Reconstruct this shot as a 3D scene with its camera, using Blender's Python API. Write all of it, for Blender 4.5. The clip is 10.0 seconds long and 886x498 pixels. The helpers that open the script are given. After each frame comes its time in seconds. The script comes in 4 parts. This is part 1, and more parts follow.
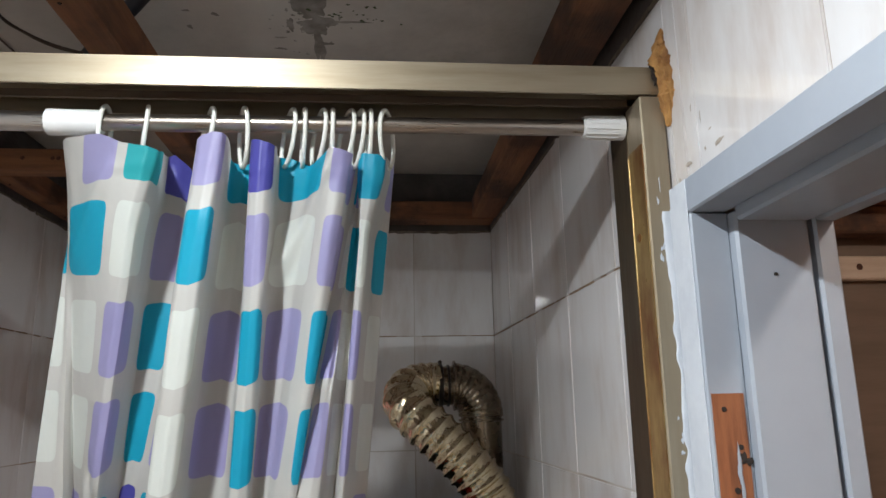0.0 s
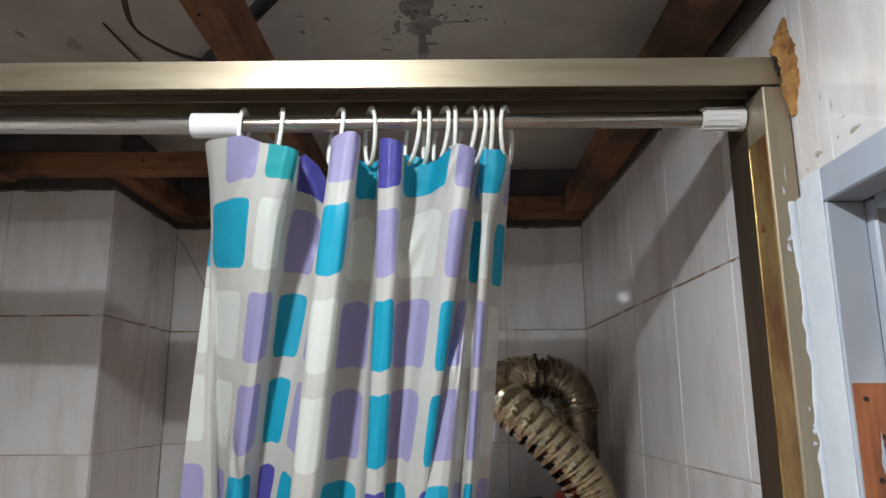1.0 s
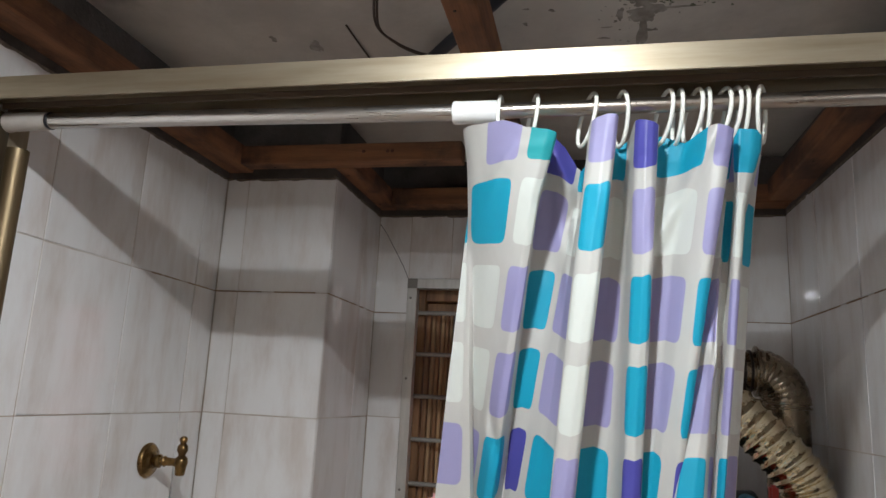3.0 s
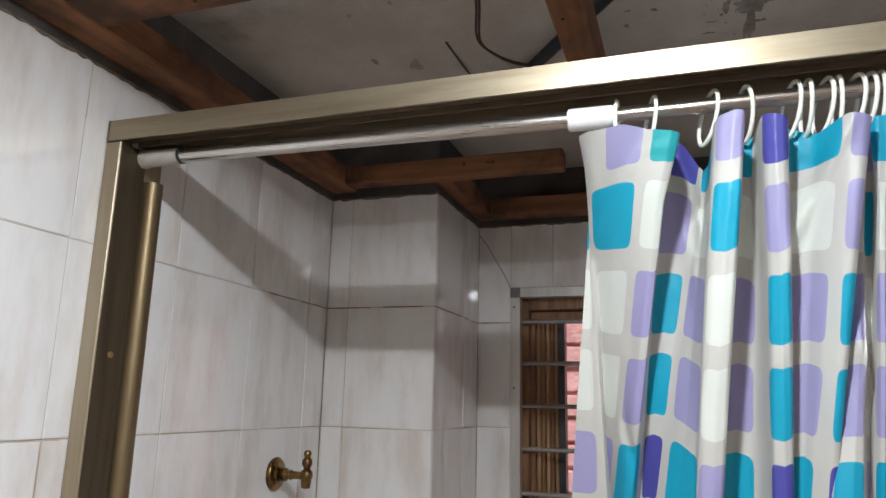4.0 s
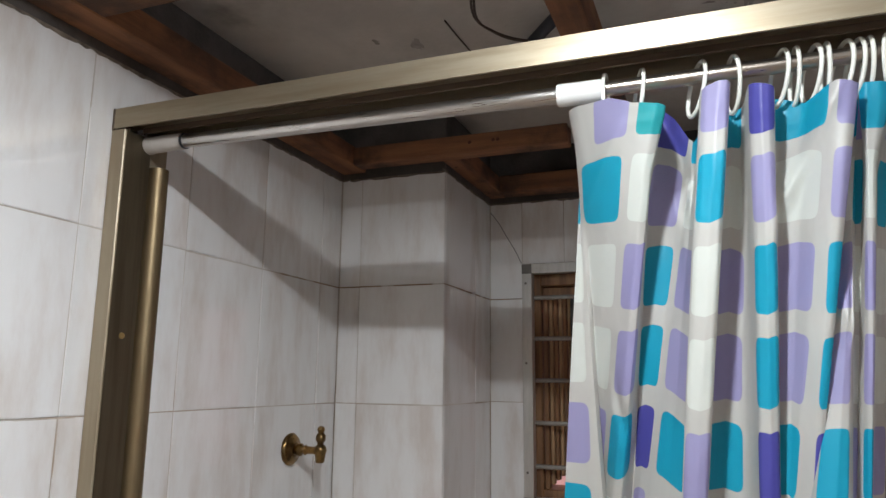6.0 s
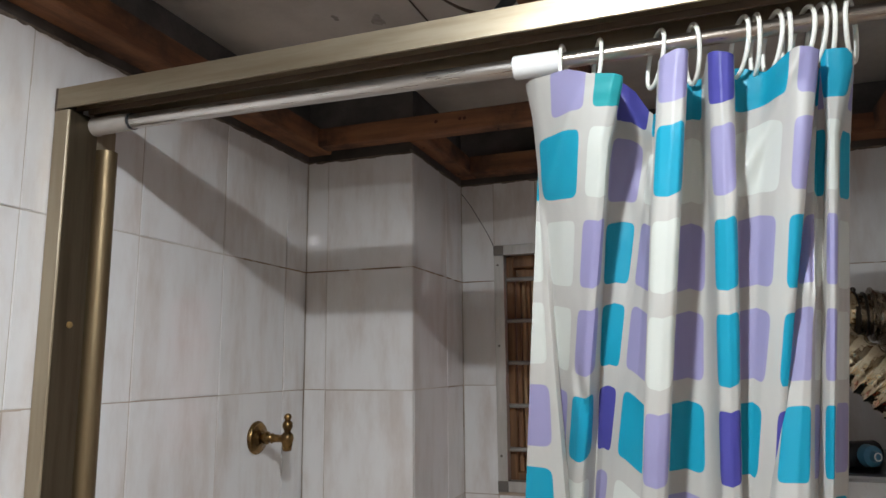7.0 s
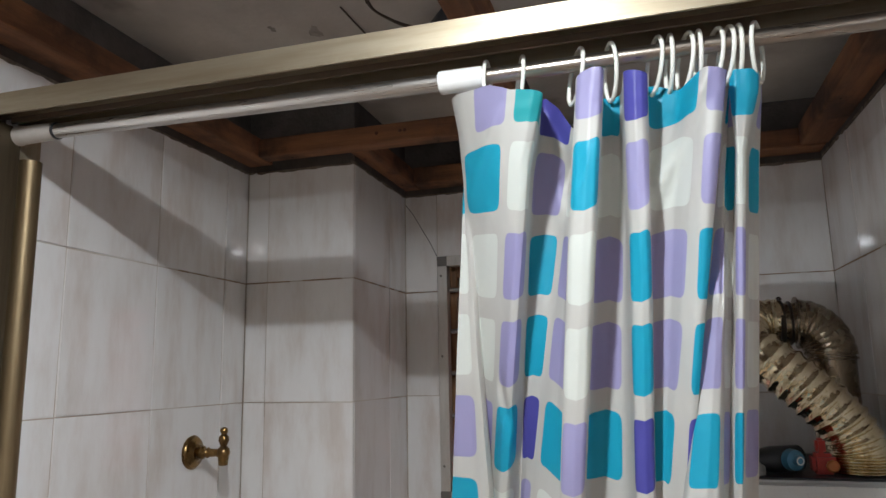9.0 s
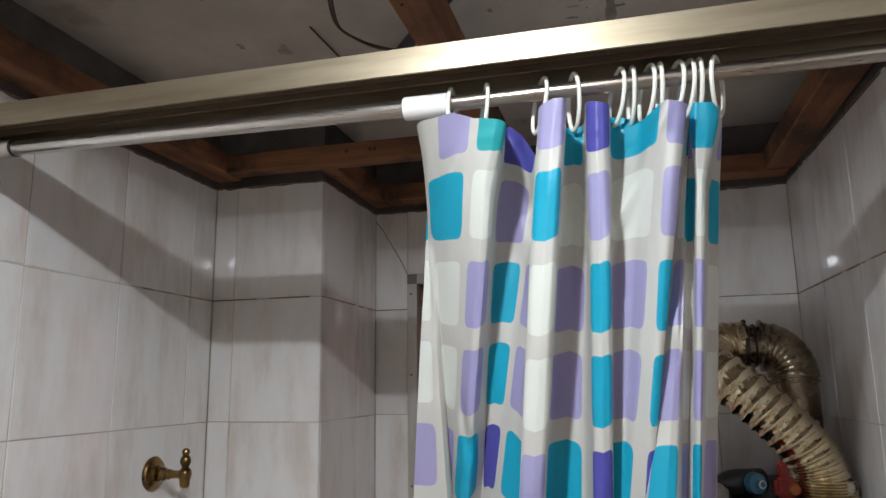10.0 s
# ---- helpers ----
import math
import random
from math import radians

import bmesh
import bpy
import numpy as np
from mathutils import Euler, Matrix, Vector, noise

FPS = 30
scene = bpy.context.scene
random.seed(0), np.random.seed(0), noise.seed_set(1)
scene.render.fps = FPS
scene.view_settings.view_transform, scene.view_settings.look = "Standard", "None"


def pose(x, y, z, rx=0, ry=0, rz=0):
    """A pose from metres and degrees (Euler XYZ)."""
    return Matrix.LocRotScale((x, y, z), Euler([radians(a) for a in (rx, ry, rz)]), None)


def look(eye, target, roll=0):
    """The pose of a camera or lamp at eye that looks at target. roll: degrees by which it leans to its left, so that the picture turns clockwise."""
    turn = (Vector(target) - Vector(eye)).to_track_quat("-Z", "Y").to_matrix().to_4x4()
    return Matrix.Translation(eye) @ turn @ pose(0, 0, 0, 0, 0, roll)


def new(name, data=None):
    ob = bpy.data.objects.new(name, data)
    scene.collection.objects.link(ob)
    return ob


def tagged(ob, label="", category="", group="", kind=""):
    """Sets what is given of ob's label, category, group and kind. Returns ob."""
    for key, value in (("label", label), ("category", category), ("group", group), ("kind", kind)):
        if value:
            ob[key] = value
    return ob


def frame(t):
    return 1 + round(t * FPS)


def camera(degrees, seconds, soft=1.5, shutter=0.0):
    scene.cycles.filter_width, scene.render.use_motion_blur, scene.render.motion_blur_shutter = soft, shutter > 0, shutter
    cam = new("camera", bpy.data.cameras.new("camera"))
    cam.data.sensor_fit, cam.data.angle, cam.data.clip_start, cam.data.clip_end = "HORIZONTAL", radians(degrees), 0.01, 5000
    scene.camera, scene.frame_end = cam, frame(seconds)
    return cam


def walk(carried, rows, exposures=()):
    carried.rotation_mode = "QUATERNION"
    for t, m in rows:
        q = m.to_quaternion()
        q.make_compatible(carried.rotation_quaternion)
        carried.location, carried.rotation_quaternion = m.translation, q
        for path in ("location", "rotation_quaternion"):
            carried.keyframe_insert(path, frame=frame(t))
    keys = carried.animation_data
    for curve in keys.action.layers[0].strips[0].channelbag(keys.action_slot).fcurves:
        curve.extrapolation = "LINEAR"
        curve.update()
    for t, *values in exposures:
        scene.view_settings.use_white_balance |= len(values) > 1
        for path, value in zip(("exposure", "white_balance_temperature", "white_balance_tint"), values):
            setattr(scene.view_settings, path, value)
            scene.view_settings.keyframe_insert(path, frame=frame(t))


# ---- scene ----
cam = camera(64.0, 10.0)
PATH = [
    (0, (1.263, -0.875, 1.796), (1.441, 1.07, 2.225), -1.1),
    (0.5, (1.238, -0.887, 1.793), (1.378, 1.062, 2.219), -0.9),
    (1, (1.188, -0.9, 1.785), (1.177, 1.055, 2.207), -0.3),
    (1.5, (1.149, -0.916, 1.774), (1.004, 1.033, 2.196), 0.9),
    (2, (1.118, -0.932, 1.769), (0.856, 1.007, 2.184), 1.8),
    (2.2, (1.102, -0.936, 1.761), (0.779, 0.995, 2.166), 2.2),
    (3.3, (1.035, -0.98, 1.74), (0.57, 0.923, 2.147), 3.4),
    (3.5, (1.033, -0.99, 1.737), (0.513, 0.895, 2.154), 3.7),
    (4, (0.988, -0.988, 1.742), (0.35, 0.86, 2.163), 1.4),
    (4.5, (0.967, -1.015, 1.758), (0.185, 0.779, 2.169), 2.6),
    (5, (1.008, -0.994, 1.768), (0.25, 0.812, 2.172), 3.4),
    (5.5, (1.023, -0.995, 1.754), (0.308, 0.832, 2.14), 2.4),
    (5.7, (1.03, -0.994, 1.736), (0.304, 0.83, 2.118), 1.2),
    (6.8, (1.068, -0.946, 1.741), (0.385, 0.908, 2.055), -0.5),
    (7, (1.069, -0.937, 1.736), (0.398, 0.92, 2.055), -0.5),
    (7.5, (1.074, -0.935, 1.737), (0.438, 0.934, 2.055), -0.2),
    (8, (1.078, -0.937, 1.745), (0.479, 0.939, 2.089), -0.1),
    (8.5, (1.099, -0.928, 1.745), (0.52, 0.955, 2.09), -0.5),
    (9, (1.116, -0.931, 1.738), (0.56, 0.959, 2.082), -1.1),
    (9.5, (1.115, -0.92, 1.743), (0.576, 0.976, 2.081), -1.1),
    (10, (1.136, -0.925, 1.762), (0.645, 0.977, 2.134), -0.8),
]
walk(cam, [(t, look(eye, target, roll)) for t, eye, target, roll in PATH],
     exposures=[(0.0, -0.10), (0.5, -0.12), (1.0, -0.12), (2.0, -0.02), (3.5, 0.10), (4.5, 0.22), (5.5, 0.08), (7.0, 0.03), (10.0, 0.03)])

# ---- world, lamps ----
world = bpy.data.worlds.new("world")
scene.world = world
world.use_nodes = True
sky = world.node_tree.nodes.new("ShaderNodeTexSky")
sky.sky_type, sky.sun_disc, sky.sun_elevation, sky.sun_rotation = "NISHITA", False, radians(50), radians(200)
world.node_tree.links.new(sky.outputs[0], world.node_tree.nodes["Background"].inputs[0])
world.node_tree.nodes["Background"].inputs[1].default_value = 0.12

LAMP = (0.935, -0.665, 2.425)
bulb_light = bpy.data.lights.new("bulb_light", "POINT")
bulb_light.energy, bulb_light.shadow_soft_size, bulb_light.color = 8.2, 0.028, (0.88, 0.945, 0.995)
new("bulb_light", bulb_light).location = LAMP
down_light = bpy.data.lights.new("bulb_face_light", "AREA")
down_light.shape, down_light.size, down_light.energy, down_light.color = "DISK", 0.05, 22.0, (0.88, 0.945, 0.995)
new("bulb_face_light", down_light).location = (LAMP[0], LAMP[1], LAMP[2] - 0.036)
# Unseen fill lamp, added to brighten the next room and the door frame.
next_fill = bpy.data.lights.new("next_room_fill", "POINT")
next_fill.energy, next_fill.shadow_soft_size, next_fill.color = 21.0, 0.04, (1.0, 0.93, 0.86)
new("next_room_fill", next_fill).location = (2.1, -1.2, 2.42)
sun = bpy.data.lights.new("sun", "SUN")
sun.energy, sun.angle, sun.color = 5.0, radians(0.5), (1.0, 0.95, 0.9)
new("sun", sun).matrix_world = look((0.2, -1.0, 6.0), (0.6, 1.2, 0.0))


# ---- materials ----
def material(name, base, rough=0.5, metal=0.0, second=None, scale=6.0, stretch=(1, 1, 1), spread=(0.35, 0.7), grain=60.0,
             bump=0.1, rough_var=0.1, coat=0.0, vary=0.0, distance=0.002, detail=6.0, soot=None):
    """A surface of two colours mixed by slow noise, with fine grain in relief and in gloss."""
    m = bpy.data.materials.new(name)
    m.use_nodes = True
    n, l = m.node_tree.nodes, m.node_tree.links
    p = n["Principled BSDF"]
    tc = n.new("ShaderNodeTexCoord")
    info = n.new("ShaderNodeObjectInfo")
    shift = n.new("ShaderNodeVectorMath")
    shift.operation = "MULTIPLY_ADD"
    l.new(info.outputs["Random"], shift.inputs[0])
    shift.inputs[1].default_value = (17.0, 11.0, 23.0)
    l.new(tc.outputs["Object"], shift.inputs[2])
    mp = n.new("ShaderNodeMapping")
    mp.inputs["Scale"].default_value = stretch
    l.new(shift.outputs[0], mp.inputs[0])
    slow = n.new("ShaderNodeTexNoise")
    slow.inputs["Scale"].default_value, slow.inputs["Detail"].default_value, slow.inputs["Roughness"].default_value = scale, detail, 0.62
    l.new(mp.outputs[0], slow.inputs["Vector"])
    fine = n.new("ShaderNodeTexNoise")
    fine.inputs["Scale"].default_value, fine.inputs["Detail"].default_value = grain, 4.0
    l.new(mp.outputs[0], fine.inputs["Vector"])
    ramp = n.new("ShaderNodeMapRange")
    ramp.interpolation_type = "SMOOTHSTEP"
    ramp.inputs[1].default_value, ramp.inputs[2].default_value = spread
    l.new(slow.outputs[0], ramp.inputs[0])
    mix = n.new("ShaderNodeMix")
    mix.data_type = "RGBA"
    mix.inputs[6].default_value = (*base, 1)
    mix.inputs[7].default_value = (*(second or [c * 0.8 for c in base]), 1)
    l.new(ramp.outputs[0], mix.inputs[0])
    tone = n.new("ShaderNodeHueSaturation")
    value = n.new("ShaderNodeMapRange")
    value.inputs[3].default_value, value.inputs[4].default_value = 1 - vary, 1 + vary
    l.new(info.outputs["Random"], value.inputs[0])
    l.new(value.outputs[0], tone.inputs["Value"])
    colour = mix.outputs[2]
    if soot:
        # uneven dirty patches over the grain: colour, scale, threshold
        dirt = n.new("ShaderNodeTexNoise")
        dirt.inputs["Scale"].default_value, dirt.inputs["Detail"].default_value, dirt.inputs["Roughness"].default_value = soot[1], 5.0, 0.6
        l.new(shift.outputs[0], dirt.inputs["Vector"])
        cover = n.new("ShaderNodeMapRange")
        cover.interpolation_type = "SMOOTHSTEP"
        cover.inputs[1].default_value, cover.inputs[2].default_value, cover.inputs[4].default_value = soot[2], soot[2] + 0.22, 0.85
        l.new(dirt.outputs[0], cover.inputs[0])
        dirty = n.new("ShaderNodeMix")
        dirty.data_type = "RGBA"
        l.new(cover.outputs[0], dirty.inputs[0])
        l.new(colour, dirty.inputs[6])
        dirty.inputs[7].default_value = (*soot[0], 1)
        colour = dirty.outputs[2]
    l.new(colour, tone.inputs["Color"])
    l.new(tone.outputs[0], p.inputs["Base Color"])
    gloss = n.new("ShaderNodeMapRange")
    gloss.inputs[3].default_value, gloss.inputs[4].default_value = max(0.006, rough - rough_var), min(1, rough + rough_var)
    l.new(fine.outputs[0], gloss.inputs[0])
    l.new(gloss.outputs[0], p.inputs["Roughness"])
    p.inputs["Metallic"].default_value = metal
    p.inputs["Coat Weight"].default_value = coat
    b = n.new("ShaderNodeBump")
    b.inputs["Strength"].default_value, b.inputs["Distance"].default_value = bump, distance
    l.new(fine.outputs[0], b.inputs["Height"])
    l.new(b.outputs[0], p.inputs["Normal"])
    return m


TILE = material("glazed_tile", (0.80, 0.782, 0.772), 0.03, 0, (0.63, 0.56, 0.515), 5.0, (2.2, 1, 0.6), (0.40, 0.78), 13.0, 0.035, 0.010, vary=0.03, distance=0.002)
TILE.node_tree.nodes["Principled BSDF"].inputs["Specular IOR Level"].default_value = 0.62
GROUT = material("grout", (0.58, 0.53, 0.48), 0.9, 0, (0.36, 0.27, 0.20), 4.0, grain=120, bump=0.4)
# Sooty, and coloured darker still for the shaded gap at the timbers.
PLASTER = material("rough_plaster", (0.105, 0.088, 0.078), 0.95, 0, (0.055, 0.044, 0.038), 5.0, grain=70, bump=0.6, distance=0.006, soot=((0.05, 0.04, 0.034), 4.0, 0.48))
SLAB = material("concrete_slab", (0.60, 0.55, 0.50), 0.92, 0, (0.43, 0.385, 0.345), 2.6, grain=55, bump=0.35, distance=0.004, soot=((0.17, 0.14, 0.12), 3.2, 0.56))
STAIN = material("damp_stain", (0.21, 0.185, 0.16), 0.9, 0, (0.36, 0.325, 0.29), 22, grain=90, bump=0.3)
MOSS = material("green_mould", (0.06, 0.09, 0.03), 0.95, 0, (0.10, 0.10, 0.06), 40)
JOIST = material("red_brown_timber", (0.28, 0.12, 0.055), 0.88, 0, (0.13, 0.056, 0.031), 3.0, (1, 9, 9), (0.3, 0.75), 26, 0.5, vary=0.12, distance=0.003, soot=((0.045, 0.026, 0.019), 6.0, 0.43))
KNOT = material("timber_knot", (0.09, 0.03, 0.015), 0.8)
BRONZE = material("bronze_aluminium", (0.43, 0.365, 0.265), 0.46, 0.85, (0.32, 0.26, 0.175), 5.0, (0.6, 8, 8), grain=45, bump=0.04, rough_var=0.07)
SATIN = material("satin_bronze_jamb", (0.40, 0.335, 0.24), 0.40, 0.55, (0.33, 0.265, 0.18), 5.0, (8, 8, 0.6), grain=45, bump=0.05, rough_var=0.08)
AGED = material("aged_bronze_bead", (0.25, 0.185, 0.105), 0.45, 0.8, (0.16, 0.11, 0.058), 5.0, (8, 8, 0.6), grain=45, bump=0.05)
# Darker copy of the bronze; the rail's recess shade is in its colour.
BRONZE_DARK = material("recess_shade_bronze", (0.13, 0.092, 0.062), 0.5, 0.25, (0.09, 0.062, 0.04), 4.0, (0.6, 8, 8), grain=45, bump=0.08)
# Darker bronze for the jambs' inner sides, with channel shade in the colour.
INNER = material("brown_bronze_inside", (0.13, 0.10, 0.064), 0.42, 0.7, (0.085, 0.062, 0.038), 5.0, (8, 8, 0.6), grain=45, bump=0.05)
GOLD = material("brass_strip", (0.50, 0.36, 0.15), 0.32, 0.6, (0.22, 0.09, 0.03), 5.0, (3, 3, 1.2), grain=40, bump=0.06)
STEEL = material("worn_chrome_tube", (0.58, 0.55, 0.52), 0.30, 1.0, (0.36, 0.31, 0.27), 9.0, (0.35, 6, 6), (0.45, 0.8), 60, 0.04, 0.1)
# Chrome made browner and darker: the brown it reflects is in the colour.
TUBE = material("brown_tinted_tube", (0.42, 0.365, 0.315), 0.30, 1.0, (0.25, 0.20, 0.165), 9.0, (0.35, 6, 6), (0.45, 0.8), 60, 0.04, 0.1)
WHITE_PLASTIC = material("white_plastic", (0.80, 0.79, 0.77), 0.38, 0, (0.72, 0.71, 0.69), 12, grain=200, bump=0.03)
GREY_CAP = material("dull_grey_plastic", (0.50, 0.46, 0.42), 0.5, 0, (0.40, 0.36, 0.32), 14, grain=150, bump=0.05)
RING = material("ivory_plastic", (0.80, 0.79, 0.72), 0.32, 0, (0.74, 0.72, 0.64), 30, grain=200, bump=0.02)
PAINT = material("blue_grey_gloss_paint", (0.37, 0.405, 0.455), 0.36, 0, (0.33, 0.36, 0.41), 4.0, grain=35, bump=0.16, distance=0.003)
SMEAR = material("paint_smear", (0.66, 0.69, 0.73), 0.5, 0, (0.58, 0.61, 0.66), 20, grain=80, bump=0.3)
BARE = material("bare_orange_wood", (0.30, 0.105, 0.04), 0.75, 0, (0.15, 0.048, 0.018), 6.0, (10, 10, 1), grain=30, bump=0.3)
HOLE = material("screw_hole", (0.03, 0.02, 0.015), 0.9)
FOAM = material("expanding_foam", (0.52, 0.27, 0.085), 0.85, 0, (0.27, 0.12, 0.04), 28, grain=90, bump=0.8, distance=0.006)
BRASS = material("aged_brass", (0.30, 0.185, 0.07), 0.30, 1.0, (0.14, 0.085, 0.04), 26, grain=120, bump=0.08)
ALU = material("grey_aluminium", (0.55, 0.53, 0.50), 0.42, 0.75, (0.46, 0.44, 0.41), 7.0, (6, 6, 0.7), grain=60, bump=0.05)
ALU_DARK = material("dark_corner_joint", (0.20, 0.18, 0.16), 0.5, 0.6)
BAR = material("grey_painted_bar", (0.34, 0.32, 0.29), 0.45, 0.3, (0.25, 0.23, 0.21), 20, grain=80)
SASH = material("varnished_window_wood", (0.30, 0.15, 0.065), 0.5, 0, (0.15, 0.07, 0.03), 4, (12, 12, 1), grain=30, bump=0.2)
SLAT = material("pale_slat_wood", (0.46, 0.30, 0.16), 0.55, 0, (0.30, 0.17, 0.08), 5, (12, 12, 1), grain=30, bump=0.2, vary=0.25)
BRICK = material("pink_brick", (0.86, 0.54, 0.53), 0.9, 0, (0.70, 0.37, 0.37), 14, grain=70, bump=0.6, distance=0.006, vary=0.08)
MORTAR = material("pink_mortar", (0.66, 0.38, 0.37), 0.95, 0, (0.52, 0.28, 0.27), 20, grain=90, bump=0.5)
DUCT = material("rigid_duct_metal", (0.31, 0.25, 0.18), 0.27, 1.0, (0.19, 0.15, 0.105), 9, grain=50, bump=0.1)
BAND = material("blackened_band", (0.075, 0.062, 0.05), 0.4, 0.8, (0.04, 0.032, 0.027), 20, grain=80, bump=0.1)
FOIL = material("crinkled_foil", (0.80, 0.70, 0.50), 0.13, 1.0, (0.68, 0.56, 0.36), 30, grain=100, bump=0.30, rough_var=0.06, distance=0.003)
HEATER = material("white_enamel", (0.74, 0.73, 0.71), 0.3, 0, (0.66, 0.64, 0.61), 6, grain=120, bump=0.02)
BLACK = material("black_plastic", (0.02, 0.022, 0.026), 0.35, 0, (0.03, 0.03, 0.035), 20)
BLUE = material("blue_plastic", (0.06, 0.20, 0.30), 0.4, 0, (0.045, 0.15, 0.24), 30)
RED = material("red_plastic", (0.42, 0.03, 0.02), 0.4, 0, (0.28, 0.02, 0.015), 30)
ORANGE = material("orange_brass_knob", (0.50, 0.16, 0.05), 0.4, 0.3)
HAZE = material("milky_polythene", (0.40, 0.385, 0.36), 0.35, 0, (0.30, 0.29, 0.27), 14, grain=40, bump=0.4)
CABLE = material("brown_cable", (0.055, 0.033, 0.02), 0.6)
PIPE = material("dark_conduit", (0.022, 0.024, 0.032), 0.5)
FAR_WOOD = material("brown_panel_wood", (0.34, 0.16, 0.07), 0.55, 0, (0.22, 0.10, 0.045), 3, (1, 8, 1), grain=25, bump=0.15)
FAR_BOARD = material("brown_board", (0.235, 0.165, 0.12), 0.6, 0, (0.19, 0.13, 0.09), 3, (1, 1, 8), grain=25, bump=0.1)
PALE_BOARD = material("pale_knotty_board", (0.70, 0.56, 0.44), 0.6, 0, (0.60, 0.45, 0.33), 5, (1, 1, 10), grain=30)
# Both unseen; warm colours chosen to tint the bounce light in the shade.
WHITE_WALL = material("cream_bounce_wall", (0.76, 0.66, 0.55), 0.7)
FLOOR = material("tan_bounce_floor", (0.56, 0.44, 0.34), 0.4, 0, (0.46, 0.35, 0.26), 4)
GROUND = material("cement_yard", (0.32, 0.30, 0.28), 0.9, 0, (0.22, 0.21, 0.19), 3)


def curtain_material():
    """Printed vinyl: rounded patches on a cream ground. The patch colour of each cell is a face attribute, the cell's frame is the UV map."""
    m = bpy.data.materials.new("printed_vinyl")
    m.use_nodes = True
    n, l = m.node_tree.nodes, m.node_tree.links
    p, out = n["Principled BSDF"], n["Material Output"]
    uv = n.new("ShaderNodeUVMap")
    uv.uv_map = "cells"
    frac = n.new("ShaderNodeVectorMath")
    frac.operation = "FRACTION"
    l.new(uv.outputs[0], frac.inputs[0])
    sep = n.new("ShaderNodeSeparateXYZ")
    l.new(frac.outputs[0], sep.inputs[0])

    def op(kind, a, b=0.0, c=None):
        q = n.new("ShaderNodeMath")
        q.operation = kind
        for i, v in enumerate((a, b) if c is None else (a, b, c)):
            if isinstance(v, (int, float)):
                q.inputs[i].default_value = v
            else:
                l.new(v, q.inputs[i])
        return q.outputs[0]

    # superellipse of each cell: a rounded oblong 0.76 wide and 0.75 high
    dx = op("POWER", op("ABSOLUTE", op("MULTIPLY", op("SUBTRACT", sep.outputs[0], 0.5), 1 / 0.40)), 7.0)
    dy = op("POWER", op("ABSOLUTE", op("MULTIPLY", op("SUBTRACT", sep.outputs[1], 0.5), 1 / 0.374)), 9.0)
    inside = n.new("ShaderNodeMapRange")
    inside.inputs[1].default_value, inside.inputs[2].default_value = 1.1, 0.9
    l.new(op("ADD", dx, dy), inside.inputs[0])
    ink = n.new("ShaderNodeAttribute")
    ink.attribute_name = "ink"
    mottle = n.new("ShaderNodeTexNoise")
    mottle.inputs["Scale"].default_value = 18.0
    ground = n.new("ShaderNodeMix")
    ground.data_type = "RGBA"
    ground.inputs[6].default_value, ground.inputs[7].default_value = (0.70, 0.68, 0.635, 1), (0.63, 0.61, 0.565, 1)
    l.new(mottle.outputs[0], ground.inputs[0])
    col = n.new("ShaderNodeMix")
    col.data_type = "RGBA"
    l.new(inside.outputs[0], col.inputs[0])
    l.new(ground.outputs[2], col.inputs[6])
    l.new(ink.outputs["Color"], col.inputs[7])
    l.new(col.outputs[2], p.inputs["Base Color"])
    p.inputs["Roughness"].default_value = 0.46
    wr = n.new("ShaderNodeTexNoise")
    wr.inputs["Scale"].default_value, wr.inputs["Detail"].default_value = 14.0, 3.0
    b = n.new("ShaderNodeBump")
    b.inputs["Strength"].default_value, b.inputs["Distance"].default_value = 0.25, 0.006
    l.new(wr.outputs[0], b.inputs["Height"])
    l.new(b.outputs[0], p.inputs["Normal"])
    thin = n.new("ShaderNodeBsdfTranslucent")
    l.new(col.outputs[2], thin.inputs[0])
    mixed = n.new("ShaderNodeMixShader")
    mixed.inputs[0].default_value = 0.45
    l.new(p.outputs[0], mixed.inputs[1])
    l.new(thin.outputs[0], mixed.inputs[2])
    l.new(mixed.outputs[0], out.inputs[0])
    return m


VINYL = curtain_material()


# ---- mesh helpers ----
def thing(name, at=(0, 0, 0), label="", category="", group="", kind="", turn=0.0):
    ob = new(name)
    ob.empty_display_size = 0.02
    ob.matrix_world = pose(*at, 0, 0, turn)
    return tagged(ob, label, category, group, kind)


def part(name, bm, mat, parent=None, label="", smooth=False):
    """One mesh object from a bmesh in the parent's frame."""
    me = bpy.data.meshes.new(name)
    bm.normal_update()
    bm.to_mesh(me)
    bm.free()
    for f in me.polygons:
        f.use_smooth = smooth
    if smooth:
        me.set_sharp_from_angle(angle=radians(38))
    me.materials.append(mat)
    ob = new(name, me)
    ob.parent = parent
    return tagged(ob, label)


def box(bm, a, b, bevel=0.0, segments=1):
    """An upright box from corner a to corner b, edges bevelled."""
    r = bmesh.ops.create_cube(bm, size=1.0)
    vs = r["verts"]
    for v in vs:
        v.co = Vector([a[i] + (v.co[i] + 0.5) * (b[i] - a[i]) for i in range(3)])
    if bevel:
        es = {e for v in vs for e in v.link_edges}
        bmesh.ops.bevel(bm, geom=list(es), offset=bevel, segments=segments, affect="EDGES", clamp_overlap=True)
    return bm


def one_box(a, b, bevel=0.0, segments=1):
    return box(bmesh.new(), a, b, bevel, segments)


